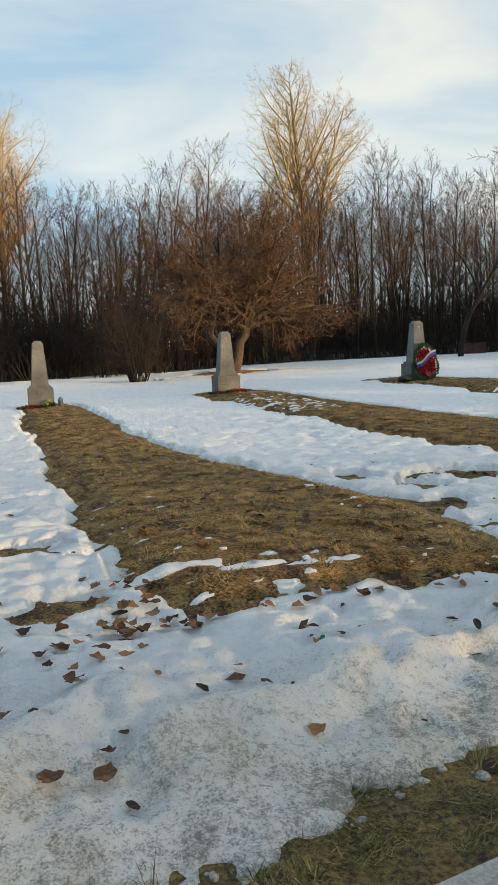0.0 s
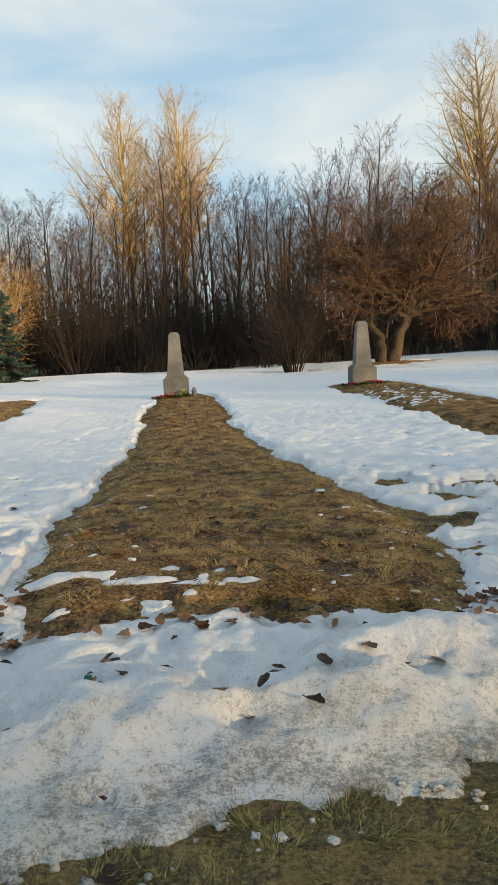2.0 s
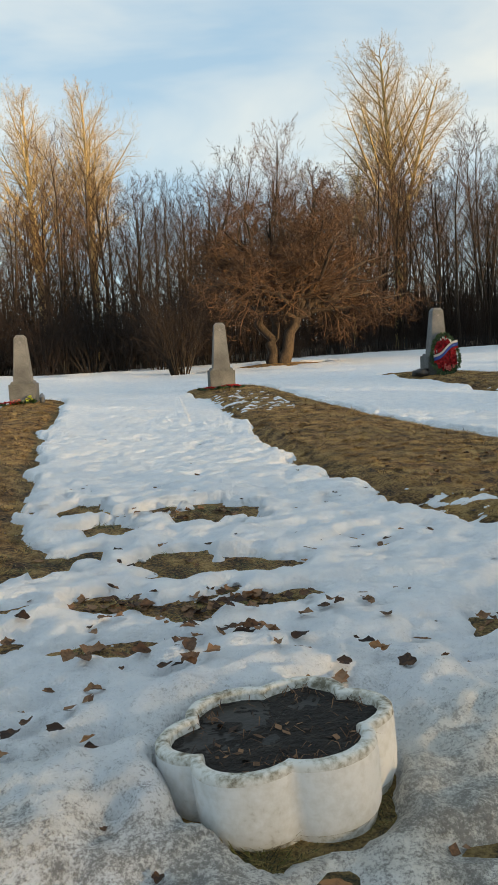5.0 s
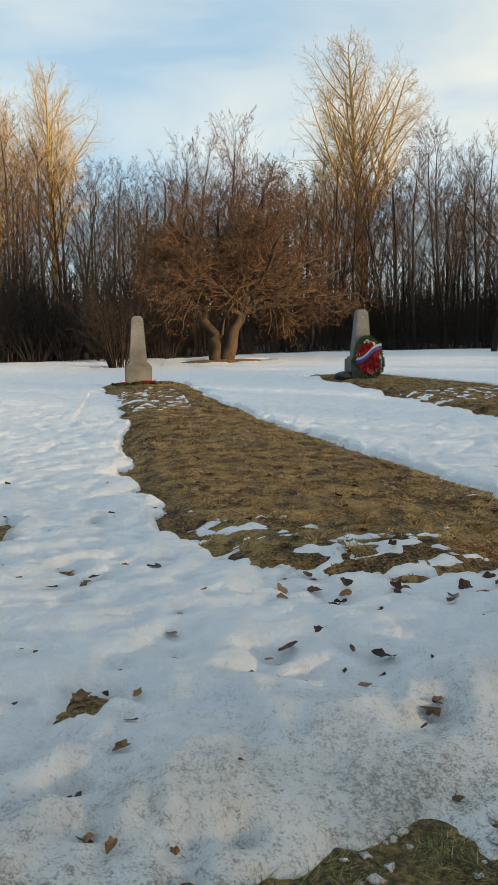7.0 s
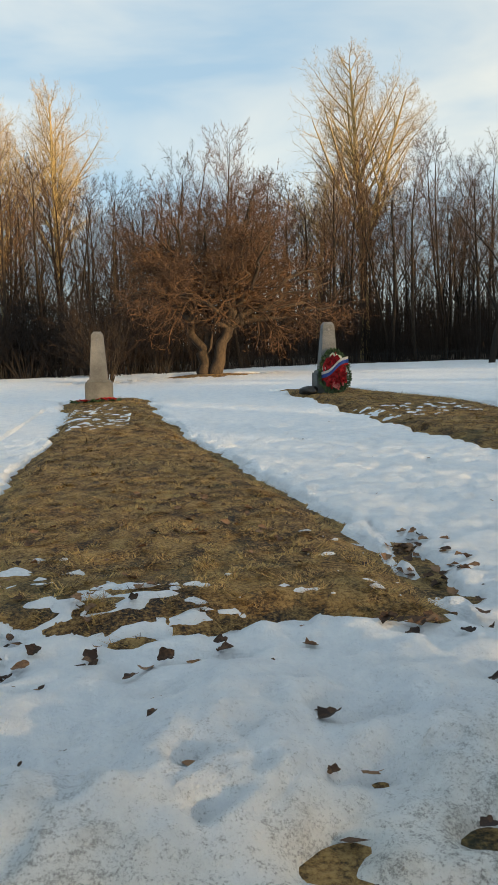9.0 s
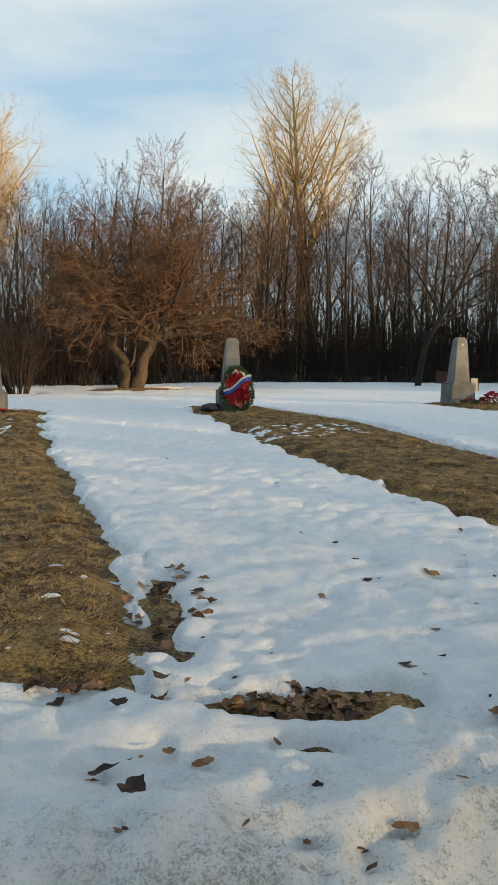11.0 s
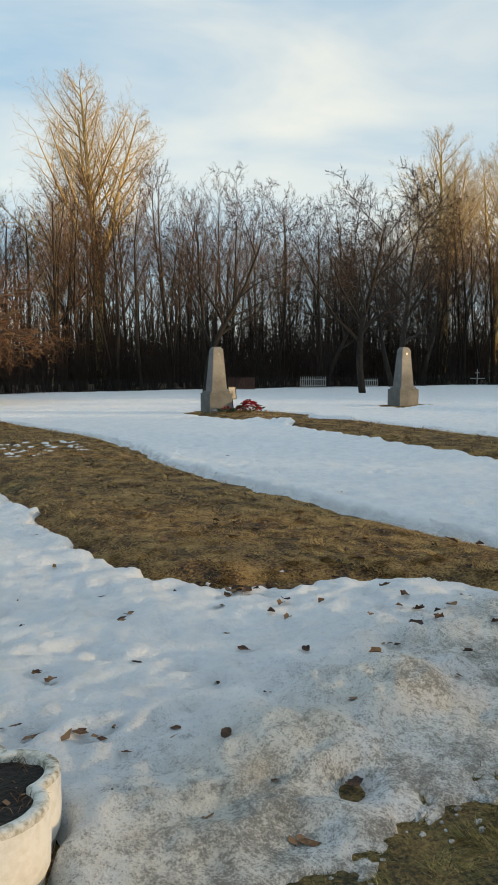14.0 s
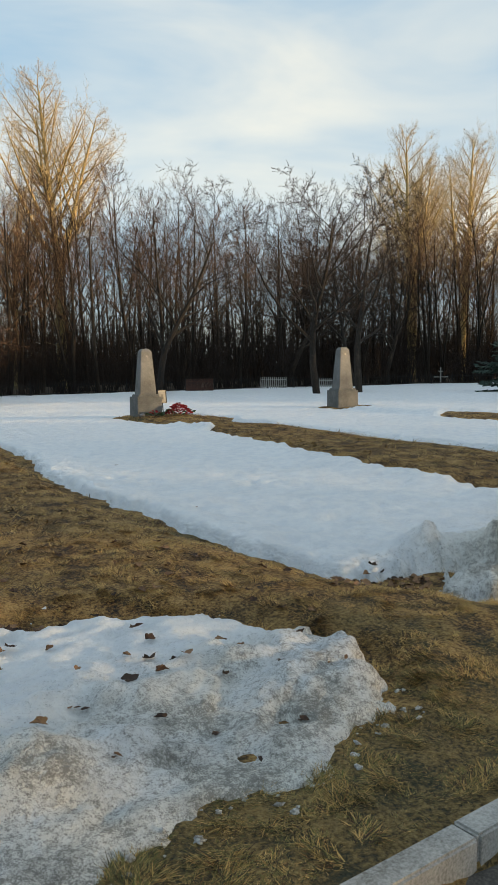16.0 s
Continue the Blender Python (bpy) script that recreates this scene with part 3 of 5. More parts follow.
# ---- trees ----
class Wood:
    """Gathers the tubes of a tree: limbs in one mesh, twigs in another."""

    def __init__(self, seed):
        self.rng = np.random.default_rng(seed)
        self.sets = {"trunk": ([], [], [0]), "crown": ([], [], [0])}

    def tube(self, where, pts, radii, sides):
        vs, fs, count = self.sets[where]
        pts = np.asarray(pts)
        n = len(pts)
        d = pts[-1] - pts[0]
        d = d / (np.linalg.norm(d) + 1e-9)
        a = np.cross(d, (0.31, 0.95, 0.05) if abs(d[2]) > 0.8 else (0, 0, 1.0))
        a = a / (np.linalg.norm(a) + 1e-9)
        b = np.cross(d, a)
        ang = np.arange(sides) * 2 * np.pi / sides
        ring = np.cos(ang)[:, None] * a + np.sin(ang)[:, None] * b
        base = count[0]
        v = (pts[:-1, None, :] + np.asarray(radii)[:-1, None, None] * ring[None]).reshape(-1, 3)
        vs.append(v)
        vs.append(pts[-1:])
        tip = base + len(v)
        for k in range(n - 2):
            for s in range(sides):
                p, q = base + k * sides + s, base + k * sides + (s + 1) % sides
                fs.append((p, q, q + sides))
                fs.append((p, q + sides, p + sides))
        k = base + (n - 2) * sides
        for s in range(sides):
            fs.append((k + s, k + (s + 1) % sides, tip))
        count[0] = tip + 1

    def blade(self, where, pts, r):
        """A flat tapering twig."""
        vs, fs, count = self.sets[where]
        d = pts[-1] - pts[0]
        s = np.cross(d, self.rng.normal(size=3))
        s = s / (np.linalg.norm(s) + 1e-9) * r
        b = count[0]
        if len(pts) == 2:
            vs.append(np.stack([pts[0] - s, pts[0] + s, pts[1]]))
            fs.append((b, b + 1, b + 2))
            count[0] += 3
        else:
            vs.append(np.stack([pts[0] - s, pts[0] + s, pts[1] + s * 0.7, pts[1] - s * 0.7, pts[-1]]))
            fs += [(b, b + 1, b + 2), (b, b + 2, b + 3), (b + 3, b + 2, b + 4)]
            count[0] += 5

    def grow(self, p, d, length, r, level, spec):
        rng = self.rng
        last = level >= spec["levels"] - 1
        segs = spec["segs"][level]
        pts, dirs = [np.array(p, float)], [np.array(d, float)]
        for k in range(segs):
            g = dirs[-1] + rng.normal(0, spec["wiggle"][level], 3)
            g[2] += spec["rise"][level]
            g /= np.linalg.norm(g)
            dirs.append(g)
            pts.append(pts[-1] + g * length / segs)
        f = np.linspace(0, 1, segs + 1)
        radii = r * (1 - f * 0.85)
        if level >= spec["flat"]:
            self.blade("crown", pts, r)
        else:
            self.tube("trunk" if level < spec["wood"] else "crown", pts, radii, spec["sides"][level])
        if last:
            return
        n = spec["count"][level]
        lo = spec["start"][level]
        for k in range(n):
            u = lo + (1 - lo) * ((k + rng.random()) / n) ** spec.get("crowd", 1.0)
            u = min(u, 0.985)
            i = min(int(u * segs), segs - 1)
            w = u * segs - i
            q = pts[i] * (1 - w) + pts[i + 1] * w
            ax = dirs[i + 1]
            az = k * 2.4 + rng.random() * 1.3
            s = np.cross(ax, (0, 0, 1.0) if abs(ax[2]) < 0.95 else (1.0, 0, 0))
            s /= np.linalg.norm(s)
            t = np.cross(ax, s)
            tilt = np.radians(spec["angle"][level] * (0.75 + 0.5 * rng.random()))
            nd = ax * np.cos(tilt) + (s * np.cos(az) + t * np.sin(az)) * np.sin(tilt)
            rl = spec["ratio"][level] * length * (0.65 + 0.6 * rng.random())
            if level == 0:
                rl *= spec["shape"](u)
            else:
                rl *= 1.15 - 0.6 * u
            rr = max(r * (1 - 0.85 * u) * spec["thin"][level], spec["min_r"])
            self.grow(q, nd, rl, rr, level + 1, spec)

    def tree(self, name, bark, twigs, at=Matrix.Identity(4)):
        root = new(name)
        root.matrix_world = at
        for key, mat in (("trunk", bark), ("crown", twigs)):
            vs, fs, _ = self.sets[key]
            if fs:
                under(new(key, mesh_np(key, np.concatenate(vs), fs, mat, key == "trunk")), root)
        return root


def spec(**k):
    base = dict(levels=5, flat=3, segs=(12, 6, 4, 2, 1), wiggle=(0.05, 0.13, 0.18, 0.2, 0.2), rise=(0.02, 0.07, 0.05, 0.03, 0.0), wood=2, sides=(8, 5, 4, 3, 3),
                count=(26, 8, 7, 3), start=(0.25, 0.15, 0.12, 0.2), angle=(48, 45, 45, 40), ratio=(0.36, 0.45, 0.45, 0.5), thin=(0.45, 0.5, 0.55, 0.6),
                min_r=0.008, shape=lambda u: 1.25 - 0.9 * u)
    base.update(k)
    return base


def poplar(seed, height=31.0):
    """A straight trunk with two co-leaders, and ascending limbs whose sprays fill a tall airy dome."""
    w = Wood(seed)
    rng = w.rng
    crown = dict(segs=(14, 8, 4, 2, 1), wiggle=(0.018, 0.05, 0.08, 0.10, 0.1), rise=(0.01, 0.028, 0.02, 0.02, 0.0), min_r=0.0098,
                 start=(0.34, 0.16, 0.10, 0.08), angle=(45, 42, 44, 40), ratio=(0.37, 0.42, 0.46, 0.62), thin=(0.52, 0.52, 0.55, 0.6), sides=(8, 5, 4, 3, 3))
    w.grow((0, 0, -0.3), (0.015, 0.01, 1), height, 0.60, 0, spec(count=(36, 11, 8, 4), shape=lambda u: 1.42 * (1.02 - u) ** 0.66, **crown))
    crown["start"] = (0.22, 0.16, 0.10, 0.08)
    for at, az, tilt, ln in ((0.36, 0.4 + seed, 0.25, 0.53), (0.43, 3.5 + seed, 0.20, 0.47)):
        w.grow((0, 0, at * height), (tilt * math.cos(az), tilt * math.sin(az), 1), ln * height, 0.32, 0,
               spec(count=(18, 10, 8, 4), shape=lambda u: 1.5 * (1.02 - u) ** 0.6, **crown))
    # dead stubs and water shoots low on the trunk
    for k in range(7):
        a = rng.random() * 6.283
        w.grow((0, 0, height * rng.uniform(0.12, 0.33)), (math.cos(a), math.sin(a), rng.uniform(0.2, 0.9)), rng.uniform(1.5, 4), 0.05, 2, spec(count=(0, 0, 6, 3), **crown))
    return w


def forest_tree(seed, height):
    """A slim pole of the close wood, bare below, with a narrow upright brush of a crown."""
    w = Wood(seed)
    lean = w.rng.normal(0, 0.04, 2)
    crown = dict(segs=(9, 4, 3, 2, 1), start=(0.30, 0.14, 0.08, 0.05), angle=(31, 30, 34, 34), ratio=(0.33, 0.50, 0.52, 0.66), sides=(6, 4, 3, 3, 3),
                 rise=(0.02, 0.05, 0.05, 0.03, 0.0), wiggle=(0.045, 0.06, 0.08, 0.1, 0.1), min_r=0.0122, thin=(0.5, 0.5, 0.5, 0.5),
                 shape=lambda u: 1.35 * (1.04 - u) ** 0.55)
    r = 0.15 + 0.07 * w.rng.random()
    w.grow((0, 0, -0.3), (lean[0], lean[1], 1), height * 0.95, r, 0, spec(count=(15, 6, 6, 3), **crown))
    if seed % 2:
        a = w.rng.random() * 6.283
        w.grow((0.2 * math.cos(a), 0.2 * math.sin(a), -0.3), (0.13 * math.cos(a), 0.13 * math.sin(a), 1), height * 0.84, r * 0.7, 0, spec(count=(9, 5, 5, 3), **crown))
    return w


def sparse_tree(seed, height, lean=(0.1, 0)):
    w = Wood(seed)
    w.grow((0, 0, -0.3), (lean[0], lean[1], 1), height, 0.24, 0,
           spec(count=(11, 9, 8, 6), segs=(10, 7, 5, 2, 1), start=(0.28, 0.2, 0.15, 0.1), angle=(40, 46, 44, 36), ratio=(0.55, 0.42, 0.46, 0.5),
                wiggle=(0.07, 0.12, 0.14, 0.15, 0.1), rise=(0.0, 0.04, 0.0, 0.0, 0.0), min_r=0.014, thin=(0.62, 0.58, 0.58, 0.6), shape=lambda u: 1.2 - 0.6 * u))
    return w


def apple_tree(seed):
    """Two twisted trunks from one stool; crooked limbs spread to a broad dome, lower and longer on one side."""
    w = Wood(seed)
    rng = w.rng
    twigs = spec(count=(0, 0, 8, 6), start=(0, 0, 0.12, 0.08), angle=(0, 0, 52, 46), ratio=(0, 0, 0.44, 0.60), rise=(0, 0, 0.02, 0.0, 0.0),
                 segs=(9, 8, 5, 2, 1), wiggle=(0, 0, 0.20, 0.2, 0.2), min_r=0.0115, thin=(0, 0, 0.5, 0.6))

    def crooked(a, b, sag, jitter, n=9):
        v = np.linspace(0, 1, n)[:, None]
        mid = (a + b) / 2 + np.array((0, 0, sag))
        pts = a * (1 - v) ** 2 + 2 * mid * v * (1 - v) + b * v ** 2
        pts[1:-1] += rng.normal(0, jitter, (n - 2, 3))
        return pts
    forks = []
    for base, top, r in (((-0.20, 0.0, -0.2), (-0.75, 0.2, 2.6), 0.27), ((0.16, -0.1, -0.2), (0.85, -0.3, 2.3), 0.31), ((0.0, 0.3, -0.2), (0.1, 1.0, 2.9), 0.22)):
        pts = crooked(np.array(base), np.array(top), -0.1, 0.12, 8)
        pts[2:5, 0] -= 0.10 * np.sign(top[0])
        pts = np.vstack([pts, pts[-1] + (pts[-1] - pts[-2]) * 0.3])
        w.tube("trunk", pts, r * np.array((1.35, 1.08, 0.96, 0.9, 0.85, 0.8, 0.74, 0.68, 0.5)), 9)
        forks.append(pts[-2])
    for k in range(46):
        az = k * 2.39996
        up = 0.10 + 0.86 * ((k * 7) % 46) / 45          # 0 at the skirt, 1 at the top
        reach = math.sqrt(max(0.05, 1 - up * up)) * rng.uniform(0.82, 1.04) * (1.12 if math.cos(az) > 0.3 else 0.92)
        tip = np.array((0.4 + 5.3 * reach * math.cos(az), 4.3 * reach * math.sin(az), 3.1 + 6.0 * up - (1.3 if math.cos(az) > 0.4 and up < 0.4 else 0.0)))
        src = min(forks, key=lambda p: np.linalg.norm((tip - p)[:2]) + rng.random())
        pts = crooked(np.array(src), tip, 0.9 - 0.8 * up, 0.20, 10)
        ln = float(np.linalg.norm(tip - src))
        r0 = 0.05 + 0.018 * ln
        w.tube("trunk", pts, r0 * (1 - 0.88 * np.linspace(0, 1, 10)), 6)
        for j in range(16):
            t = 0.20 + 0.80 * (j + rng.random()) / 16
            i = min(int(t * 9), 8)
            o = pts[i] + (pts[i + 1] - pts[i]) * min(1.0, t * 9 - i)
            d = pts[i + 1] - pts[i]
            d = d / np.linalg.norm(d)
            e = np.cross(d, rng.normal(size=3))
            d = d * 0.7 + e / np.linalg.norm(e) + np.array((0, 0, 0.15 if up > 0.3 else -0.2))
            w.grow(o, d / np.linalg.norm(d), rng.uniform(1.2, 2.3) * (1.2 - 0.4 * t), max(0.02, r0 * (1 - 0.88 * t) * 0.5), 2, twigs)
    # one long bare limb on the sunny side
    pts = crooked(np.array(forks[1]), np.array((5.4, -0.9, 4.5)), 0.5, 0.14, 10)
    w.tube("trunk", pts, 0.16 * (1 - 0.8 * np.linspace(0, 1, 10)), 7)
    return w


def shrub(seed, height, stems, spread=0.45, rise=0.06):
    w = Wood(seed)
    for k in range(stems):
        a, rr = w.rng.random() * 6.283, w.rng.random() ** 0.5
        d = (spread * rr * math.cos(a), spread * rr * math.sin(a), 1.0)
        w.grow((0.5 * rr * math.cos(a), 0.5 * rr * math.sin(a), -0.1), d, height * (0.7 + 0.4 * w.rng.random()), 0.035, 0,
               spec(levels=4, flat=1, count=(7, 4, 3), segs=(4, 2, 2, 1), wood=1, start=(0.15, 0.15, 0.1), angle=(34, 40, 42), ratio=(0.42, 0.5, 0.55), sides=(3, 3, 3, 3),
                    wiggle=(0.08, 0.14, 0.2, 0.2), rise=(0.02, rise, rise, 0.0), min_r=0.010, thin=(0.6, 0.6, 0.6), shape=lambda u: 1.15 - 0.6 * u))
    return w


def spruce(seed, height, radius):
    """A trunk and tiers of drooping boughs, each bough a spray of needle-covered shoots."""
    rng = np.random.default_rng(seed)
    root = new("spruce")
    bm = bmesh.new()
    rod(bm, (0, 0, -0.2), (0, 0, height), 0.09, 0.01, 8)
    part("trunk", bm, BARK, root)
    vs, fs = [], []
    for k in range(int(height * 24)):
        u = rng.random() ** 1.25
        z = 0.2 + u * (height - 0.3)
        a = k * 2.39996 + rng.normal(0, 0.2)
        ln = (radius * (1 - u) ** 0.85 + 0.15) * (0.7 + 0.45 * rng.random())
        o = np.array((math.cos(a), math.sin(a), 0))
        side = np.array((-o[1], o[0], 0))
        droop = -0.42 + 0.75 * u + rng.normal(0, 0.07)
        n = max(5, int(ln * 14))
        for s in range(n):
            t = (s + 0.3) / n
            p = o * ln * t + np.array((0, 0, z + droop * ln * t + 0.22 * ln * t * t))
            for sg in (-1, 1):
                m = (0.22 + 0.16 * rng.random()) * (1.2 - 0.8 * t) * (0.7 + 0.3 * (1 - u))
                q = p + side * sg * m + o * m * 0.9 + np.array((0, 0, rng.normal(-0.05, 0.07)))
                w = (o * 0.05 + np.array((0, 0, rng.normal(0, 0.05))))
                i = len(vs)
                vs += [p - w, p + w, q]
                fs.append((i, i + 1, i + 2))
    under(new("crown", mesh_np("crown", vs, fs, NEEDLE)), root)
    return root


def plant(root, x, y, turn, scale, label, category, group="", sz=None):
    root.matrix_world = pose(x, y, float(ground_z(x, y)), 0, 0, turn) @ Matrix.Diagonal((scale, scale, sz or scale, 1))
    return tagged(root, label, category, group)


def stand(x, y, turn=0.0):
    return pose(x, y, float(ground_z(x, y)), 0, 0, turn)


R = random.Random(7)
# bark and twig colours hold some of the poplars' sunlight
pop = poplar(11).tree("poplar_tree", SUNBARK, SUNTWIG)
plant(pop, 28.9, 79.5, 20, 0.935, "tall bare poplar with limbs coloured pale as if sunlit above the wood", "tree", "tall poplars")
pop2 = poplar(23).tree("poplar_tree", SUNBARK, SUNTWIG)
plant(pop2, -1.6, 92, 0, 0.76, "tall bare poplar with limbs coloured pale as if sunlit above the wood", "tree", "tall poplars", 0.95)


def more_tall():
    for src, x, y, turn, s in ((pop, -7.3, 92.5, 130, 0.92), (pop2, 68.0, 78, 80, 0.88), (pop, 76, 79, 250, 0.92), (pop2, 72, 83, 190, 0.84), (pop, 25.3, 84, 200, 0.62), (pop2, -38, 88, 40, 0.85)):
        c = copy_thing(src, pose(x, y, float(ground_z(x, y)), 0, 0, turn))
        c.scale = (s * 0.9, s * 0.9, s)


more_tall()

kinds = []
for k, hgt in enumerate((16.5, 17.5, 15.5, 18.0, 16.0, 14.5, 17.0)):
    kinds.append(forest_tree(40 + k, hgt).tree("forest_tree", BARK, TWIG))
    tagged(kinds[-1], "slender bare deciduous tree of the dark wood", "tree", "trees of the wood")


def wood_edge():
    """The wood behind the cemetery: staggered rows, thicker towards the back."""
    first = list(kinds)
    for row, (y, gap) in enumerate(((63, 2.6), (66.5, 2.4), (71, 2.6), (77, 3.2), (84, 5.0))):
        x = -34.0 - row * 3
        end = 84 + row * 5
        while x < end:
            px, py = x + R.uniform(-0.9, 0.9), y + R.uniform(-1.6, 1.6)
            s = R.uniform(0.82, 1.0) * (0.88 if px < -6 else 1.0)
            src = R.choice(kinds)
            if src in first:
                ob = src
                first.remove(src)
                ob.matrix_world = stand(px, py, R.uniform(0, 360))
            else:
                ob = copy_thing(src, stand(px, py, R.uniform(0, 360)))
            ob.scale = (s, s, s * R.uniform(0.92, 1.06))
            x += gap * R.uniform(0.75, 1.25)


wood_edge()

apple = apple_tree(5).tree("old_apple_tree", BARK, REDTWIG)
plant(apple, *APPLE, 0, 1.22, "old crooked apple tree with a broad reddish crown", "tree", "", 1.08)

# the lone trees' crowns carry their shade in the twig colour
sp = sparse_tree(61, 14.0).tree("maple_tree", BARK, SHADETWIG)
plant(sp, 28.8, 50.5, 15, 0.95, "bare arching tree with a forked trunk at the wood's edge", "tree", "lone trees on the snow", 0.74)
sp2 = sparse_tree(62, 12.0, (-0.16, 0)).tree("maple_tree", BARK, SHADETWIG)
plant(sp2, 36.3, 44.2, 10, 1.0, "leaning bare tree with open crooked branches on the snow", "tree", "lone trees on the snow", 0.87)
sp3 = sparse_tree(63, 11.0, (0.06, 0.05)).tree("maple_tree", BARK, SHADETWIG)
plant(sp3, 39.0, 44.0, 0, 1.0, "leaning bare tree with open crooked branches on the snow", "tree", "lone trees on the snow")
copy_thing(sp2, stand(42.5, 60.0, 140))
copy_thing(sp, stand(52.0, 60.0, 80))
copy_thing(sp3, stand(47.0, 57.0, 40))

vase = shrub(70, 5.0, 46, 0.50).tree("shrub", BARK, SHADETWIG)
plant(vase, *VASE_BUSH, 0, 1.0, "vase-shaped bare shrub with reddish stems on bare ground", "shrub")
# stems and twigs coloured dark for the shade under the trees
brush = [shrub(71 + k, 4.8 + 0.8 * k, 16, 0.5).tree("shrub", SHADETWIG, SHADETWIG) for k in range(3)]
for b in brush:
    tagged(b, "dense leafless shrub, darkened as shade, under the wood's edge", "shrub", "shrubs along the wood")


def thicket():
    first = list(brush)
    for y, gap, lo, hi in ((56.5, 2.0, -8, 9.5), (59.8, 2.0, -9.5, 88), (63, 2.0, -11, 92), (69, 2.6, -36, 96)):
        x = lo
        while x < hi:
            px, py = x + R.uniform(-0.5, 0.5), y + R.uniform(-1, 1)
            src = R.choice(brush)
            m = stand(px, py, R.uniform(0, 360))
            s = R.uniform(0.7, 1.15) * (0.55 if y == 59.8 and px > 12 else 1.0)
            if src in first:
                first.remove(src)
                src.matrix_world = m
                ob = src
            else:
                ob = copy_thing(src, m)
            ob.scale = (s * 1.1, s * 1.1, s)
            x += gap * R.uniform(0.8, 1.2)


thicket()
gold = shrub(90, 8.5, 110, 0.55, -0.04).tree("willow_bush", SUNBARK, GOLDTWIG)
plant(gold, -15.6, 59, 0, 1.0, "golden-twigged willow glowing in low sun", "shrub", "golden willows")
copy_thing(gold, stand(-19.5, 60, 90))
fir = spruce(80, 5.6, 1.7)
plant(fir, -11.0, 50, 0, 1.0, "dark blue-green spruce with layered drooping boughs on the snow", "tree", "young spruces")
copy_thing(fir, stand(-12.1, 44.0, 100)).scale = (1.05, 1.05, 1.12)
copy_thing(fir, stand(45.6, 38.0, 200)).scale = (1.5, 1.5, 0.95)


# ---- far woods ----
def far_woods(name, along, seed, stems, low, high, thick, gap, label):
    """A deep belt of stems and twigs too dense to count; along gives a place and a height factor for each stem."""
    rng = np.random.default_rng(seed)
    n = stems
    x, y, k = along(rng, n)
    h = rng.uniform(low, high, n) * k
    z = ground_z(np.clip(x, -60, 110), np.clip(y, -60, 100)) - 0.2
    lean = rng.normal(0, 0.05, (n, 2))
    a = rng.uniform(0, 6.283, n)
    r = thick * rng.uniform(0.5, 1.3, n)
    base = np.stack([x, y, z], -1)
    tip = base + np.stack([lean[:, 0] * h, lean[:, 1] * h, h], -1)
    side = np.stack([np.cos(a) * r, np.sin(a) * r, 0 * r], -1)
    back = np.stack([-np.sin(a) * r, np.cos(a) * r, 0 * r], -1)
    vs, fs, c = [base - side, base + side, base + back, tip], [], 0
    i = np.arange(n)
    fs += [np.stack([i, i + n, i + 3 * n], -1), np.stack([i + n, i + 2 * n, i + 3 * n], -1), np.stack([i + 2 * n, i, i + 3 * n], -1)]
    c = 4 * n
    for t in range(gap):
        u = rng.uniform(0.12, 0.97, n)
        p = base + (tip - base) * u[:, None]
        q = rng.uniform(0, 6.283, n)
        ln = (1.15 - u) * h * rng.uniform(0.12, 0.34, n)
        g = p + np.stack([np.cos(q) * ln * 0.6, np.sin(q) * ln * 0.6, ln * rng.uniform(0.35, 1.0, n)], -1)
        w = np.stack([-np.sin(q), np.cos(q), 0 * q], -1) * (thick * 0.28) + np.array((0, 0, thick * 0.15))
        vs += [p - w, p + w, g]
        fs.append(np.stack([i + c, i + c + n, i + c + 2 * n], -1))
        c += 3 * n
    # the belt's inner shade comes from the darkened twig colour
    ob = new(name, mesh_np(name, np.concatenate(vs), np.concatenate(fs), SHADETWIG))
    return tagged(ob, label, "woods", kind="stuff")


far_woods("far_woods", lambda g, n: (g.uniform(-60, 135, n), g.uniform(88, 112, n), np.ones(n)), 5, 5600, 5.0, 12.5, 0.12, 18, "bare wood beyond the front trees, its dimness put into the colour")


def behind(g, n):
    """An unseen belt added sunward of the footpath to block low sun, with an uneven top and a few gaps."""
    s = g.uniform(-120, 120, n)
    d = g.uniform(70, 88, n)
    ux, uy = math.sin(SUN_AZ), math.cos(SUN_AZ)
    k = 1.0 + 0.10 * np.sin(s * 0.11 + 1.0) + 0.08 * np.sin(s * 0.27)
    return 10 + ux * d - uy * s, 20 + uy * d + ux * s, k


# a belt out of view, added to keep low sun off the right-hand trees
far_woods("far_woods", lambda g, n: (g.uniform(63, 78, n), g.uniform(0, 56, n), np.ones(n)), 9, 1500, 11.0, 15.5, 0.22, 14, "unseen bare wood added to shade the trees on the right")
# never in view: stems added as a broken screen against the sun
far_woods("far_woods", behind, 6, 4000, 11.0, 15.4, 0.22, 14, "unseen bare wood added sunward to shade the snow and stones")


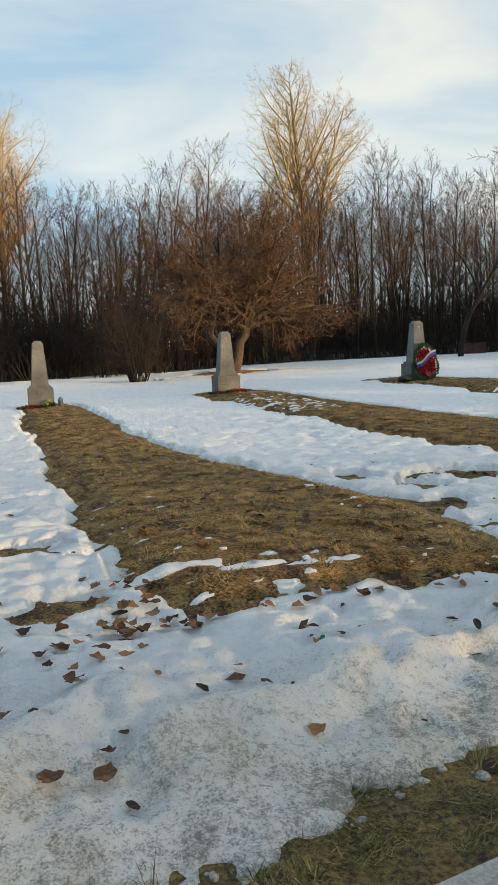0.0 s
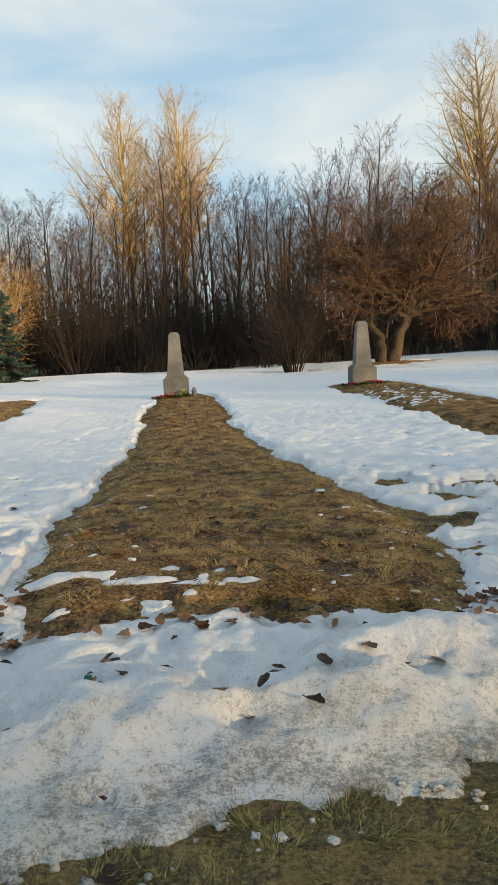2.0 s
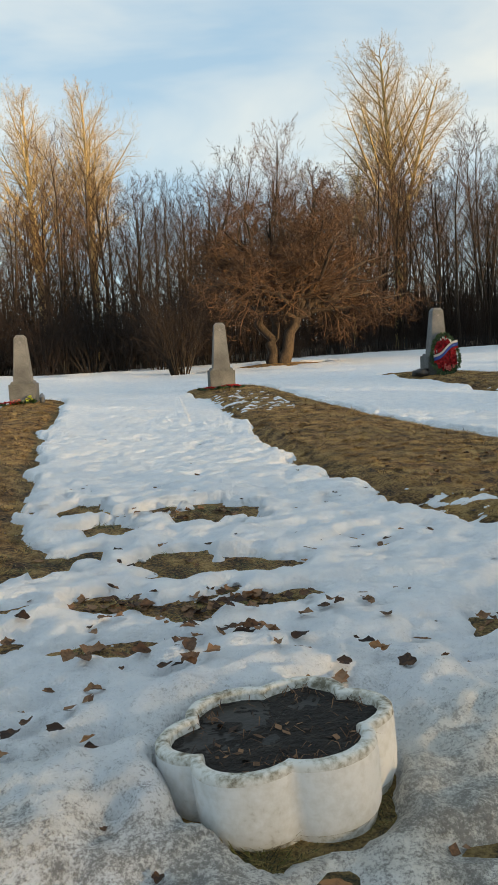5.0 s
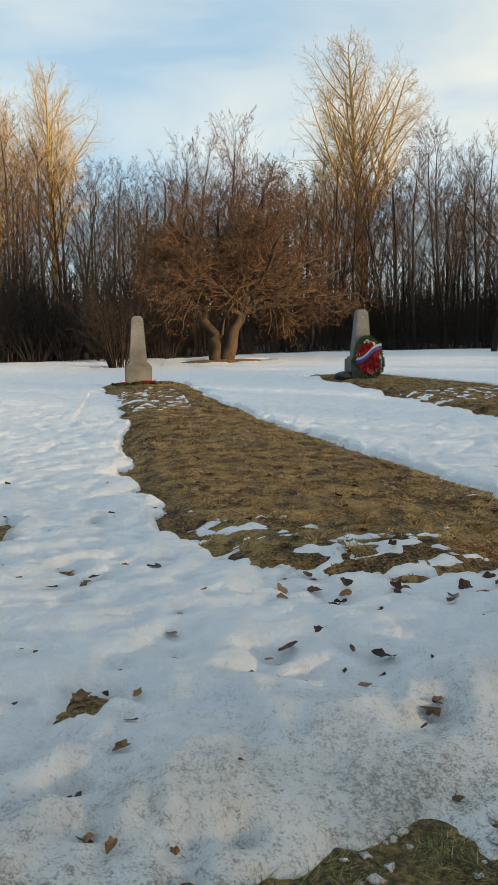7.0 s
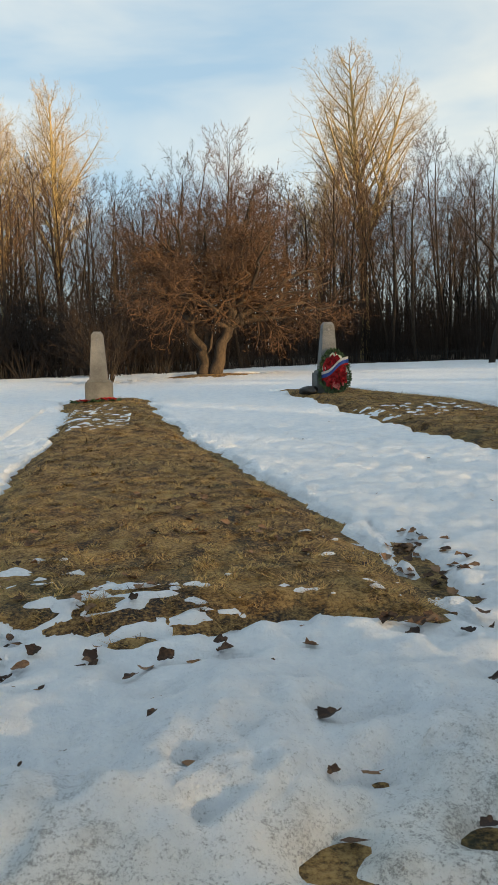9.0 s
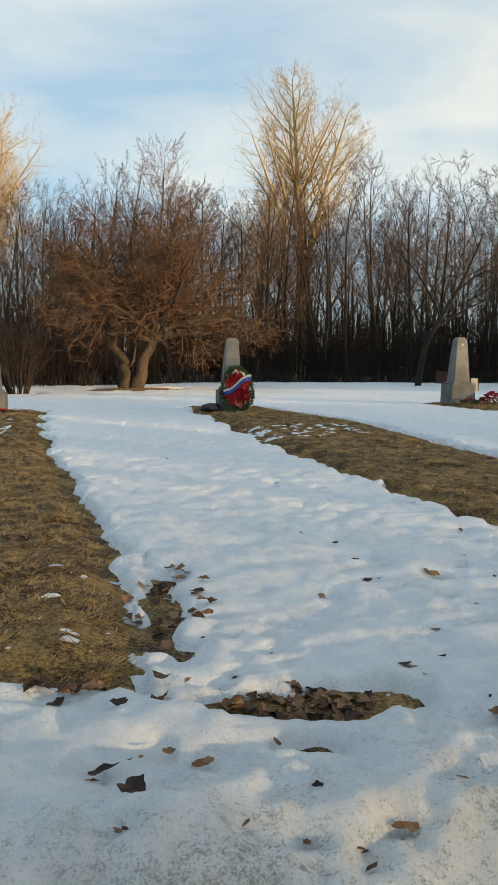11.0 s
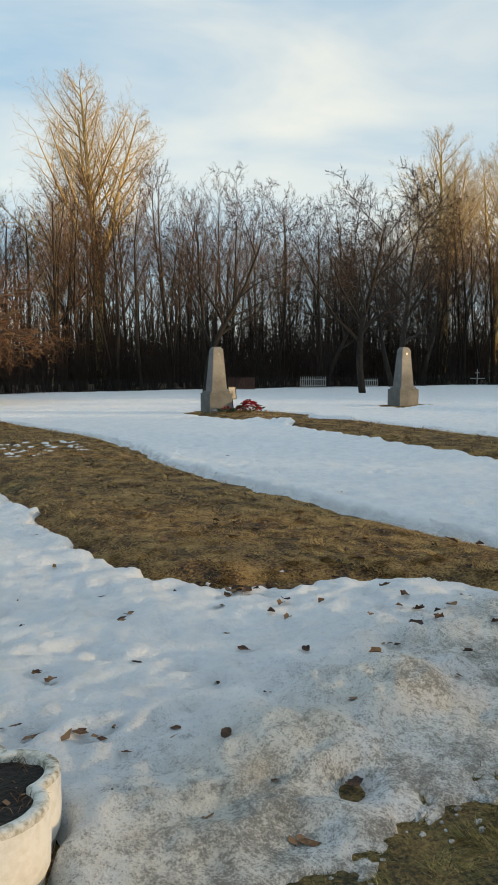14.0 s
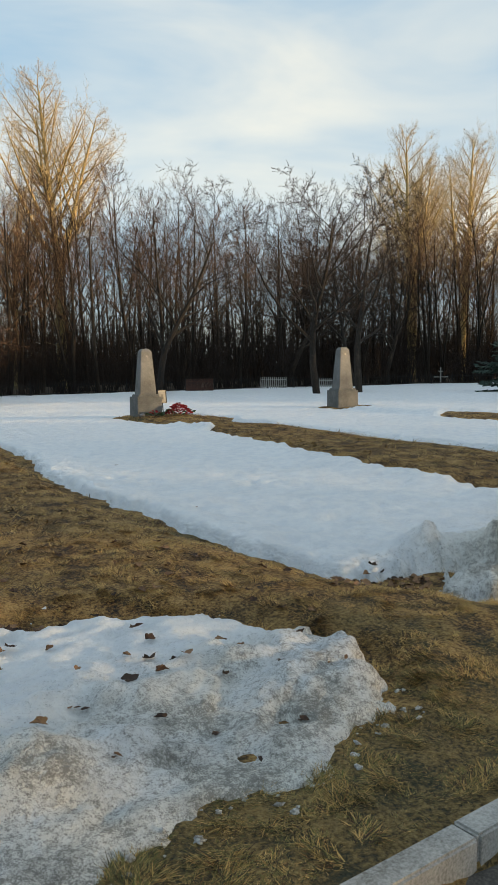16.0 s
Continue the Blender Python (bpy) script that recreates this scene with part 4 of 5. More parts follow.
# ---- stones ----
def obelisk():
    root = new("granite_obelisk")
    bm = bmesh.new()
    box(bm, 0, 0, -0.25, 0.84, 0.84, 0.85, 1.0, 0.012)
    part("pedestal", bm, GRANITE_B, root)
    bm = bmesh.new()
    box(bm, 0, 0, 0.602, 0.74, 0.74, 0.075, 0.93, 0.012)
    part("plinth_step", bm, GRANITE_B, root)
    bm = bmesh.new()
    r = bmesh.ops.create_cube(bm, size=1.0)
    for v in r["verts"]:
        k = 0.36 if v.co.z > 0 else 0.57
        v.co = Vector((v.co.x * k, v.co.y * k, 0.677 if v.co.z < 0 else 2.09))
    top = [f for f in bm.faces if f.normal.z > 0.9][0]
    g = bmesh.ops.inset_region(bm, faces=[top], thickness=0.10)
    for v in top.verts:
        v.co.z += 0.085
    bmesh.ops.bevel(bm, geom=[e for e in bm.edges if e.calc_length() > 0.3], offset=0.01, segments=2, affect="EDGES")
    part("shaft", bm, GRANITE, root)
    bm = bmesh.new()
    ring = []
    for k in range(10):
        a, rr = math.pi / 2 + k * math.pi / 5, (0.05 if k % 2 == 0 else 0.022)
        ring.append(bm.verts.new((rr * math.cos(a), 0, rr * math.sin(a))))
    f = bm.faces.new(ring)
    e = bmesh.ops.extrude_face_region(bm, geom=[f])
    for v in e["geom"]:
        if isinstance(v, bmesh.types.BMVert):
            v.co.y -= 0.012
    bmesh.ops.recalc_face_normals(bm, faces=bm.faces)
    bmesh.ops.transform(bm, matrix=pose(0, -0.196, 1.93, -4), verts=bm.verts)
    part("star_emblem", bm, STEEL, root, "small pale metal star")
    return root


STONES = ((-7.0, 30.0), (0.0, 30.0), (6.48, 29.85), (13.62, 28.9), (21.68, 30.2), (29.2, 29.98))
ob1 = obelisk()
tagged(ob1, "grey granite obelisk on a square pedestal at a grave mound", "obelisk", "row of obelisks")
ob1.matrix_world = stand(*STONES[0])
for k, (x, y) in enumerate(STONES[1:]):
    c = copy_thing(ob1, stand(x, y, (0, 1.5, -1, 2, -1)[k]))
    c.location.z += (0.02, 0.0, 0.0, 0.03, 0.0)[k]


# ---- planters ----
def planter(name):
    root = new(name)
    n = 96

    def petal(a, flute):
        return 1 - flute * (1 - abs(math.cos(3 * a)) ** 0.85)

    def outline(rad, z, flute):
        return [(rad * petal(a, flute) * math.cos(a), rad * petal(a, flute) * math.sin(a), z) for a in (k * 2 * math.pi / n for k in range(n))]

    def loft(rings, worn=0.0):
        bm = bmesh.new()
        rows = []
        for r in rings:
            row = []
            for p in r:
                k = 1 + worn * (noise.noise((p[0] * 8, p[1] * 8, p[2] * 8)) + 0.2 * noise.noise((p[0] * 25, p[1] * 25, p[2] * 25)))
                row.append(bm.verts.new((p[0] * k, p[1] * k, p[2] + worn * 0.12 * noise.noise((p[0] * 23, p[1] * 23, 5)))))
            rows.append(row)
        for a, b in zip(rows, rows[1:]):
            for k in range(n):
                bm.faces.new((a[k], a[(k + 1) % n], b[(k + 1) % n], b[k]))
        return bm
    F = 0.17
    part("foot", loft([outline(0.385, -0.10, F), outline(0.40, -0.01, F), outline(0.412, 0.022, F)], 0.012), RIMWASH, root, "damp dirty foot of the concrete bowl", True)
    part("bowl", loft([outline(0.412, 0.022, F), outline(0.424, 0.045, F), outline(0.432, 0.12, F), outline(0.434, 0.20, F), outline(0.434, 0.248, F)], 0.006), WHITEWASH, root, "chipped whitewashed concrete side", True)
    part("rim", loft([outline(0.434, 0.248, F), outline(0.432, 0.264, F), outline(0.424, 0.273, F), outline(0.405, 0.276, F * 1.05), outline(0.386, 0.274, F * 1.12),
                      outline(0.379, 0.266, F * 1.15), outline(0.374, 0.19, F * 1.15)], 0.010), RIMWASH, root, "stained worn rim", True)
    bm = bmesh.new()
    rows = []
    for k in range(1, 17):
        row = []
        for x, y, z in outline(0.385 * k / 16, 0.236, F * 1.15):
            lump = noise.noise((x * 9, y * 9, 3)) + 0.8 * abs(noise.noise((x * 24, y * 24, 1))) + 0.5 * noise.noise((x * 60, y * 60, 2))
            row.append(bm.verts.new((x, y, z + 0.012 * lump + 0.05 * (0.5 * x - 0.8 * y) * (0.6 if k < 15 else 0.3))))
        rows.append(row)
    c = bm.verts.new((0, 0, 0.236))
    for k in range(n):
        bm.faces.new((c, rows[0][k], rows[0][(k + 1) % n]))
    for a, b in zip(rows, rows[1:]):
        for k in range(n):
            bm.faces.new((a[k], b[k], b[(k + 1) % n], a[(k + 1) % n]))
    part("soil", bm, SOIL, root, "wet black soil", True)
    bm = bmesh.new()
    bm.faces.new([bm.verts.new(p) for p in outline(0.377, 0.2335, F * 1.15)])
    part("meltwater", bm, MELTWATER, root, "still dark meltwater over the soil")
    rng = np.random.default_rng(3)
    vs, fs = [], []
    for k in range(190):
        if k < 50:
            a, rr = rng.random() * 6.283, 0.33 * rng.random() ** 0.6
        else:
            q = k % 5
            a, rr = (5.6, 4.6, 0.3, 2.4, 1.2)[q] + rng.normal(0, 0.16), (0.31, 0.27, 0.33, 0.33, 0.34)[q] + rng.normal(0, 0.03)
        p = np.array((rr * math.cos(a), rr * math.sin(a), 0.240))
        q = rng.random() * 6.283
        d = np.array((math.cos(q), math.sin(q), 0)) * (0.03 + 0.07 * rng.random())
        w = np.array((-d[1], d[0], 0)) / np.linalg.norm(d) * 0.0016
        m = p + d * 0.5 + np.array((0, 0, 0.010 + 0.02 * rng.random()))
        i = len(vs)
        vs += [p - w, p + w, m + w, m - w, p + d]
        fs += [(i, i + 1, i + 2), (i, i + 2, i + 3), (i + 3, i + 2, i + 4)]
    tagged(under(new("dead_grass", mesh_np("dead_grass", vs, fs, LITTER)), root), kind="stuff")
    vs, fs = [], []
    for k in range(60):
        a, rr = rng.random() * 6.283, 0.34 * rng.random() ** 0.5
        if math.cos(a - 5.2) < -0.1 and rng.random() < 0.7:
            continue
        o = np.array((rr * math.cos(a), rr * math.sin(a), 0.246))
        q, m = rng.random() * 6.283, rng.uniform(0.008, 0.028)
        d, e = np.array((math.cos(q), math.sin(q), rng.normal(0, 0.25))) * m, np.array((-math.sin(q), math.cos(q), rng.normal(0, 0.25))) * m * 0.6
        i = len(vs)
        vs += [o - d, o - e, o + d, o + e]
        fs += [(i, i + 1, i + 2), (i, i + 2, i + 3)]
    tagged(under(new("leaf_litter", mesh_np("leaf_litter", vs, fs, LITTER)), root), kind="stuff")
    return root


pl = planter("flower_planter")
tagged(pl, "white six-lobed concrete planter of wet soil in the snow", "planter", "white planters")
pl.matrix_world = pose(*PLANTERS[0], -0.025, -4.0, -5.0, 1)
pl.scale = (1, 0.94, 0.97)
copy_thing(pl, pose(*PLANTERS[1], 0.02, -3.5, -1.5, 12)).scale = (1.06, 1.06, 1)


# ---- flowers at the stones ----
def flower_mesh(name, mat, seed, r=0.055):
    """A ruffled bloom: whorls of cupped petals."""
    rng = np.random.default_rng(seed)
    vs, fs = [], []
    for ring, (n, tilt, ln) in enumerate(((7, 0.35, 1.0), (6, 0.8, 0.85), (4, 1.2, 0.6))):
        for k in range(n):
            a = k * 6.283 / n + ring * 0.5 + rng.random() * 0.3
            o = np.array((math.cos(a) * math.cos(tilt), math.sin(a) * math.cos(tilt), math.sin(tilt)))
            s = np.array((-math.sin(a), math.cos(a), 0))
            i = len(vs)
            vs += [o * 0.1 * r, o * r * ln * 0.7 - s * r * 0.45, o * r * ln * 1.05 + np.array((0, 0, 0.15 * r)), o * r * ln * 0.7 + s * r * 0.45]
            fs.append((i, i + 1, i + 2, i + 3))
    return mesh_np(name, vs, fs, mat)


ROSE, PINKROSE, WHITEROSE, GOLDROSE = flower_mesh("bloom", RED, 1), flower_mesh("bloom", PINK, 2), flower_mesh("bloom", WHITEFLOWER, 3), flower_mesh("bloom", YELLOW, 4)


def bloom(me, parent, m):
    o = new("bloom", me)
    o.parent, o.matrix_local = parent, m
    return o


def sprigs(name, parent, place, count, seed, size=0.09):
    rng = np.random.default_rng(seed)
    vs, fs = [], []
    for k in range(count):
        p, o = place(rng)
        p, o = np.array(p), np.array(o) / np.linalg.norm(o)
        s = np.cross(o, rng.normal(size=3))
        s /= np.linalg.norm(s)
        ln = size * (0.6 + 0.8 * rng.random())
        i = len(vs)
        vs += [p, p + o * ln * 0.5 - s * ln * 0.22, p + o * ln, p + o * ln * 0.5 + s * ln * 0.22]
        fs.append((i, i + 1, i + 2, i + 3))
    return tagged(under(new(name, mesh_np(name, vs, fs, FOLIAGE)), parent), kind="stuff")


def wreath(x, y):
    """An oval funeral wreath that leans on a stand; its own plane is x, z."""
    root = new("funeral_wreath")
    root.matrix_world = pose(x, y, float(ground_z(x, y)) - 0.03, -14) @ Matrix.Scale(0.92, 4)
    bm = bmesh.new()
    for sx in (-0.3, 0.3):
        rod(bm, (sx, 0.05, 0), (sx * 0.5, 0.03, 1.35), 0.012, 0.012, 6)
    part("stand", bm, BLACK, root)
    W, Hh, C = 0.50, 0.74, 0.76
    rng = np.random.default_rng(8)
    bm = bmesh.new()
    bmesh.ops.create_uvsphere(bm, u_segments=24, v_segments=12, radius=1.0)
    for v in bm.verts:
        v.co = Vector((v.co.x * W * 0.93 * (1 - 0.24 * v.co.z), v.co.y * 0.10, C + v.co.z * Hh * 0.93))
    part("pad", bm, FOLIAGE, root, "", True)

    def edge(g):
        a = g.random() * 6.283
        k = 0.82 + 0.15 * g.random()
        return (W * k * math.cos(a) * (1 - 0.24 * math.sin(a)), -0.06 - 0.05 * g.random(), C + Hh * k * math.sin(a)), (math.cos(a), -0.5 + 0.6 * g.random(), math.sin(a))
    sprigs("leaves", root, edge, 900, 9, 0.10)
    for k in range(150):
        a, rr = k * 2.39996, math.sqrt((k + 0.5) / 150) * 0.80
        px, pz = W * rr * math.cos(a) * (1 - 0.24 * rr * math.sin(a)), C + Hh * rr * math.sin(a)
        band = pz - C - 0.06 - 0.55 * px
        if abs(band) < 0.13:
            continue
        me = ROSE
        if rr > 0.72 and rng.random() < 0.34:
            me = WHITEROSE
        if pz < C - 0.42 and px > -0.1 and rr < 0.95:
            me = PINKROSE
        bloom(me, root, pose(px, -0.13 * math.sqrt(max(0.1, 1 - rr * rr)) - 0.03, pz, 80 + rng.random() * 25, 0, rng.random() * 360) @ Matrix.Scale(1.35 + 0.3 * rng.random(), 4))
    for nm, off, hh, mat, lab in (("white_stripe", 0.105, 0.045, RIBBON_W, "white satin ribbon"), ("blue_stripe", 0.0, 0.06, RIBBON_B, "blue satin ribbon"), ("red_stripe", -0.10, 0.04, RED, "red satin ribbon")):
        bm = bmesh.new()
        rows = []
        for k in range(13):
            u = -0.47 + 0.94 * k / 12
            pz = C + 0.06 + 0.62 * u + off + 0.05 * math.sin(u * 8)
            d = -0.17 - 0.025 * math.cos(u * 3.2) + 0.012 * math.sin(k * 1.9 + off * 30)
            rows.append([bm.verts.new((u, d, pz - hh)), bm.verts.new((u, d - 0.012, pz)), bm.verts.new((u, d, pz + hh))])
        for a, b in zip(rows, rows[1:]):
            for j in (0, 1):
                bm.faces.new((a[j], b[j], b[j + 1], a[j + 1]))
        bmesh.ops.solidify(bm, geom=bm.faces[:], thickness=0.004)
        part(nm, bm, mat, root, lab, True)
    return tagged(root, "oval wreath of red blooms with a white blue red ribbon", "wreath")


wreath(13.72, 28.28)


def bouquet(name, x, y, me, count, rx, ry, hgt, seed, label, leaves=60, category="bouquet"):
    root = new(name)
    root.matrix_world = pose(x, y, float(ground_z(x, y)) + 0.015)
    rng = np.random.default_rng(seed)

    def low(g):
        a, k = g.random() * 6.283, g.random() ** 0.5
        return (rx * k * math.cos(a), ry * k * math.sin(a), hgt * 0.5 * g.random()), (math.cos(a), math.sin(a), 0.5 * g.random())
    sprigs("stems", root, low, leaves, seed + 1, 0.14)
    for k in range(count):
        a, rr = k * 2.39996, math.sqrt((k + 0.5) / count)
        bloom(me, root, pose(rx * rr * math.cos(a), ry * rr * math.sin(a), 0.03 + hgt * (1 - rr * rr) * (0.7 + 0.3 * rng.random()), rng.random() * 50 - 10, rng.random() * 40 - 20, rng.random() * 360))
    return tagged(root, label, category, "flowers at the stones")


bouquet("carnation_bunch", -0.42, 29.2, ROSE, 14, 0.34, 0.16, 0.07, 21, "red carnations strewn on the turf before a stone")
bouquet("carnation_bunch", -0.14, 29.32, PINKROSE, 6, 0.20, 0.10, 0.10, 22, "pink and dry carnations lying before a stone")
bouquet("yellow_bouquet", 0.24, 29.40, GOLDROSE, 9, 0.13, 0.10, 0.20, 23, "small yellow-green bouquet against the pedestal")
bouquet("carnation_bunch", 6.0, 29.15, ROSE, 12, 0.26, 0.12, 0.05, 24, "red carnations strewn on the turf before a stone")
bouquet("carnation_bunch", 6.75, 29.12, ROSE, 20, 0.34, 0.14, 0.06, 25, "red carnations strewn on the turf before a stone")
bouquet("red_flower_basket", 22.55, 29.40, ROSE, 110, 0.46, 0.30, 0.36, 26, "heaped red blooms beside the pedestal", 70, "flowers")
bouquet("carnation_bunch", 21.75, 29.45, ROSE, 9, 0.22, 0.10, 0.14, 27, "red carnations and candles before the pedestal")


def lantern(x, y, hgt, label):
    root = new("grave_lantern")
    root.matrix_world = stand(x, y)
    bm = bmesh.new()
    rod(bm, (0, 0, 0), (0, 0, hgt * 0.62), 0.075, 0.09, 12)
    part("cup", bm, STEEL, root)
    bm = bmesh.new()
    rod(bm, (0, 0, hgt * 0.62), (0, 0, hgt), 0.10, 0.03, 12)
    part("lid", bm, STEEL, root)
    return tagged(root, label, "lantern")


lantern(0.62, 29.5, 0.30, "small grey grave lantern beside the pedestal")
lantern(21.35, 29.5, 0.12, "small white candle cup before the pedestal")


def framed_picture(x, y):
    root = new("framed_picture")
    root.matrix_world = stand(x, y) @ pose(0, 0, 0, -8, 0, 12)
    bm = bmesh.new()
    for a, b in (((-.15, 0, .42), (.15, 0, .42)), ((-.15, 0, .82), (.15, 0, .82)), ((-.15, 0, .42), (-.15, 0, .82)), ((.15, 0, .42), (.15, 0, .82)), ((0, .02, 0), (0, .02, .42))):
        rod(bm, a, b, 0.018, 0.018, 6)
    part("frame", bm, BLACK, root)
    bm = bmesh.new()
    box(bm, 0, 0.0, 0.43, 0.29, 0.012, 0.38)
    part("sheet", bm, PAPER, root, "pale sheet with a plain grey mark")
    bm = bmesh.new()
    box(bm, 0, -0.009, 0.52, 0.10, 0.004, 0.18, 0.6)
    part("mark", bm, GRANITE_B, root)
    return tagged(root, "small framed picture on a stake by the flowers", "picture")


framed_picture(22.22, 29.95)


def dark_bag(x, y):
    bm = bmesh.new()
    bmesh.ops.create_icosphere(bm, subdivisions=3, radius=1.0)
    for v in bm.verts:
        k = 1 + 0.35 * noise.noise(v.co * 1.7) + 0.12 * noise.noise(v.co * 6)
        v.co = Vector((v.co.x * 0.30 * k, v.co.y * 0.18 * k, max(0.0, 0.11 + v.co.z * 0.15 * k)))
    o = part("black_bag", bm, BLACK, None, "", True)
    o.matrix_world = stand(x, y)
    tagged(o, "crumpled black plastic bag lying by the wreath", "bag")


dark_bag(12.95, 28.45)


def glass_shard():
    root = new("glass_shard")
    x, y = 0.80, 6.33
    bm = bmesh.new()
    for k, (a, b, w) in enumerate((((0, 0, 0), (0.07, 0.02, 0.02), 0.035), ((0.01, 0.02, 0), (-0.05, 0.05, 0.06), 0.012), ((-0.01, 0, 0), (-0.09, -0.01, 0.012), 0.02))):
        box(bm, (a[0] + b[0]) / 2, (a[1] + b[1]) / 2, a[2], abs(b[0] - a[0]) + 0.01, w, b[2] - a[2] + 0.006, 0.6, 0.002)
    part("shard", bm, GREENGLASS, root)
    root.matrix_world = pose(x, y, top_z(x, y) - 0.02, 0, 8, 30) @ Matrix.Scale(0.75, 4)
    tagged(root, "broken green bottle glass half sunk in snow", "glass shard")


glass_shard()


# ---- fences at the wood's edge ----
def iron_fence():
    root = new("iron_fence")
    bm = bmesh.new()
    xs = np.arange(-26, 84, 0.16)
    yy = 58.2
    vs, fs = [], []
    for x in xs:
        z = float(ground_z(x, yy))
        i = len(vs)
        for zz, w in ((z, 0.012), (z + 0.82, 0.012)):
            vs += [(x - w, yy - w, zz), (x + w, yy - w, zz), (x + w, yy + w, zz), (x - w, yy + w, zz)]
        vs.append((x, yy, z + 0.92))
        for s in range(4):
            fs.append((i + s, i + (s + 1) % 4, i + 4 + (s + 1) % 4))
            fs.append((i + s, i + 4 + (s + 1) % 4, i + 4 + s))
            fs.append((i + 4 + s, i + 4 + (s + 1) % 4, i + 8))
    bm.free()
    tagged(under(new("palisade", mesh_np("palisade", vs, fs, IRON)), root), kind="stuff")
    for h in (0.18, 0.72):
        for x in np.arange(-26, 84, 2.2):
            bm = bmesh.new()
            rod(bm, (x, yy, float(ground_z(x, yy)) + h), (x + 2.2, yy, float(ground_z(x + 2.2, yy)) + h), 0.018, 0.018, 4)
            part("rail", bm, IRON, root)
    for x in np.arange(-26, 84, 2.2):
        bm = bmesh.new()
        rod(bm, (x, yy, float(ground_z(x, yy)) - 0.1), (x, yy, float(ground_z(x, yy)) + 1.0), 0.035, 0.035, 6)
        part("post", bm, IRON, root)
    tagged(root, "low black iron picket fence along the wood", "fence")


iron_fence()


def picket_panel(x, y, width, hgt, mat, label, name="grave_fence", gap=0.14):
    root = new(name)
    root.matrix_world = stand(x, y, -20)
    for h in (0.25, 0.75):
        bm = bmesh.new()
        box(bm, 0, 0.02, h * hgt, width, 0.03, 0.06, 1, 0.006)
        part("rail", bm, mat, root)
    n = int(width / gap)
    for k in range(n + 1):
        bm = bmesh.new()
        box(bm, -width / 2 + k * width / n, -0.012, 0, 0.06, 0.025, hgt, 0.75, 0.005)
        part("picket", bm, mat, root)
    return tagged(root, label, "fence", "old grave fences")


picket_panel(40.0, 57.2, 1.9, 0.95, SHADEDWHITE, "small white-painted wooden grave fence at the wood")
picket_panel(44.7, 57.0, 1.5, 0.75, SHADEDWHITE, "small white-painted wooden grave fence at the wood")
picket_panel(34.0, 57.0, 1.9, 0.95, RUST, "rust-brown iron grave fence at the wood", gap=0.07)


def cross(x, y):
    root = new("grave_cross")
    root.matrix_world = stand(x, y, -25)
    bm = bmesh.new()
    box(bm, 0, 0, 0, 0.07, 0.05, 1.45, 1, 0.006)
    part("post", bm, SHADEDWHITE, root)
    for h, w in ((0.62, 1.25), (1.1, 0.4)):
        bm = bmesh.new()
        box(bm, 0, -0.035, h, w, 0.03, 0.07, 1, 0.006)
        part("crossbar", bm, SHADEDWHITE, root)
    tagged(root, "pale wooden grave cross with a long low bar", "cross")


cross(56.2, 58.0)


# ---- fallen leaves ----
def leaf_mesh(seed):
    """A curled dead leaf: a lobed maple leaf, or an oval one with a wavy edge."""
    rng = np.random.default_rng(seed)
    maple = seed % 3 != 1
    out = []
    for k in range(20):
        a = math.pi / 2 + k * 6.283 / 20
        if maple:
            lobe = (1.0, 0.84, 0.76, 0.80, 0.92, 0.80, 0.72, 0.80, 0.72, 0.58, 0.46)[min(k, 20 - k)] * rng.uniform(0.86, 1.1)
            out.append((lobe * math.cos(a), lobe * math.sin(a)))
        else:
            out.append((0.58 * math.cos(a) * rng.uniform(0.9, 1.1), 0.95 * math.sin(a)))
    fold, curl, twist = rng.uniform(0.05, 0.75), rng.uniform(0.1, 0.9), rng.normal(0, 0.4)
    vs = [(0, 0, 0.0)]
    for u in (0.55, 1.0):
        for x, y in out:
            x, y = x * u, y * u
            z = fold * abs(x) * 0.7 + curl * (x * x + y * y) * 0.45 * (1 if y > 0 else -0.15) + twist * x * y + 0.14 * (rng.random() - 0.5) * u
            vs.append((x * (1 - 0.25 * fold), y, z))
    fs = []
    for k in range(20):
        a, b = 1 + k, 1 + (k + 1) % 20
        fs += [(0, a, b), (a, a + 20, b + 20), (a, b + 20, b)]
    return np.array(vs) * 0.065, np.array(fs)


LEAVES = [mesh_np("fallen_leaf", *leaf_mesh(100 + k), LEAF, True) for k in range(9)]
def drop_leaf(x, y, scale):
    o = new("fallen_leaf", R.choice(LEAVES))
    lift = 0.010 if snow_depth(x, y) < 0.01 else -0.020
    o.matrix_world = pose(x, y, top_z(x, y) + lift, R.uniform(-14, 14), R.uniform(-14, 14), R.uniform(0, 360)) @ Matrix.Diagonal((scale * R.uniform(0.45, 1.0), scale, scale * R.uniform(0.3, 0.9), 1))
    tagged(o, "curled brown maple leaf lying on old snow", "leaf", "fallen leaves")


for x, y, s in LEAF_SPOTS:
    drop_leaf(x, y, s)


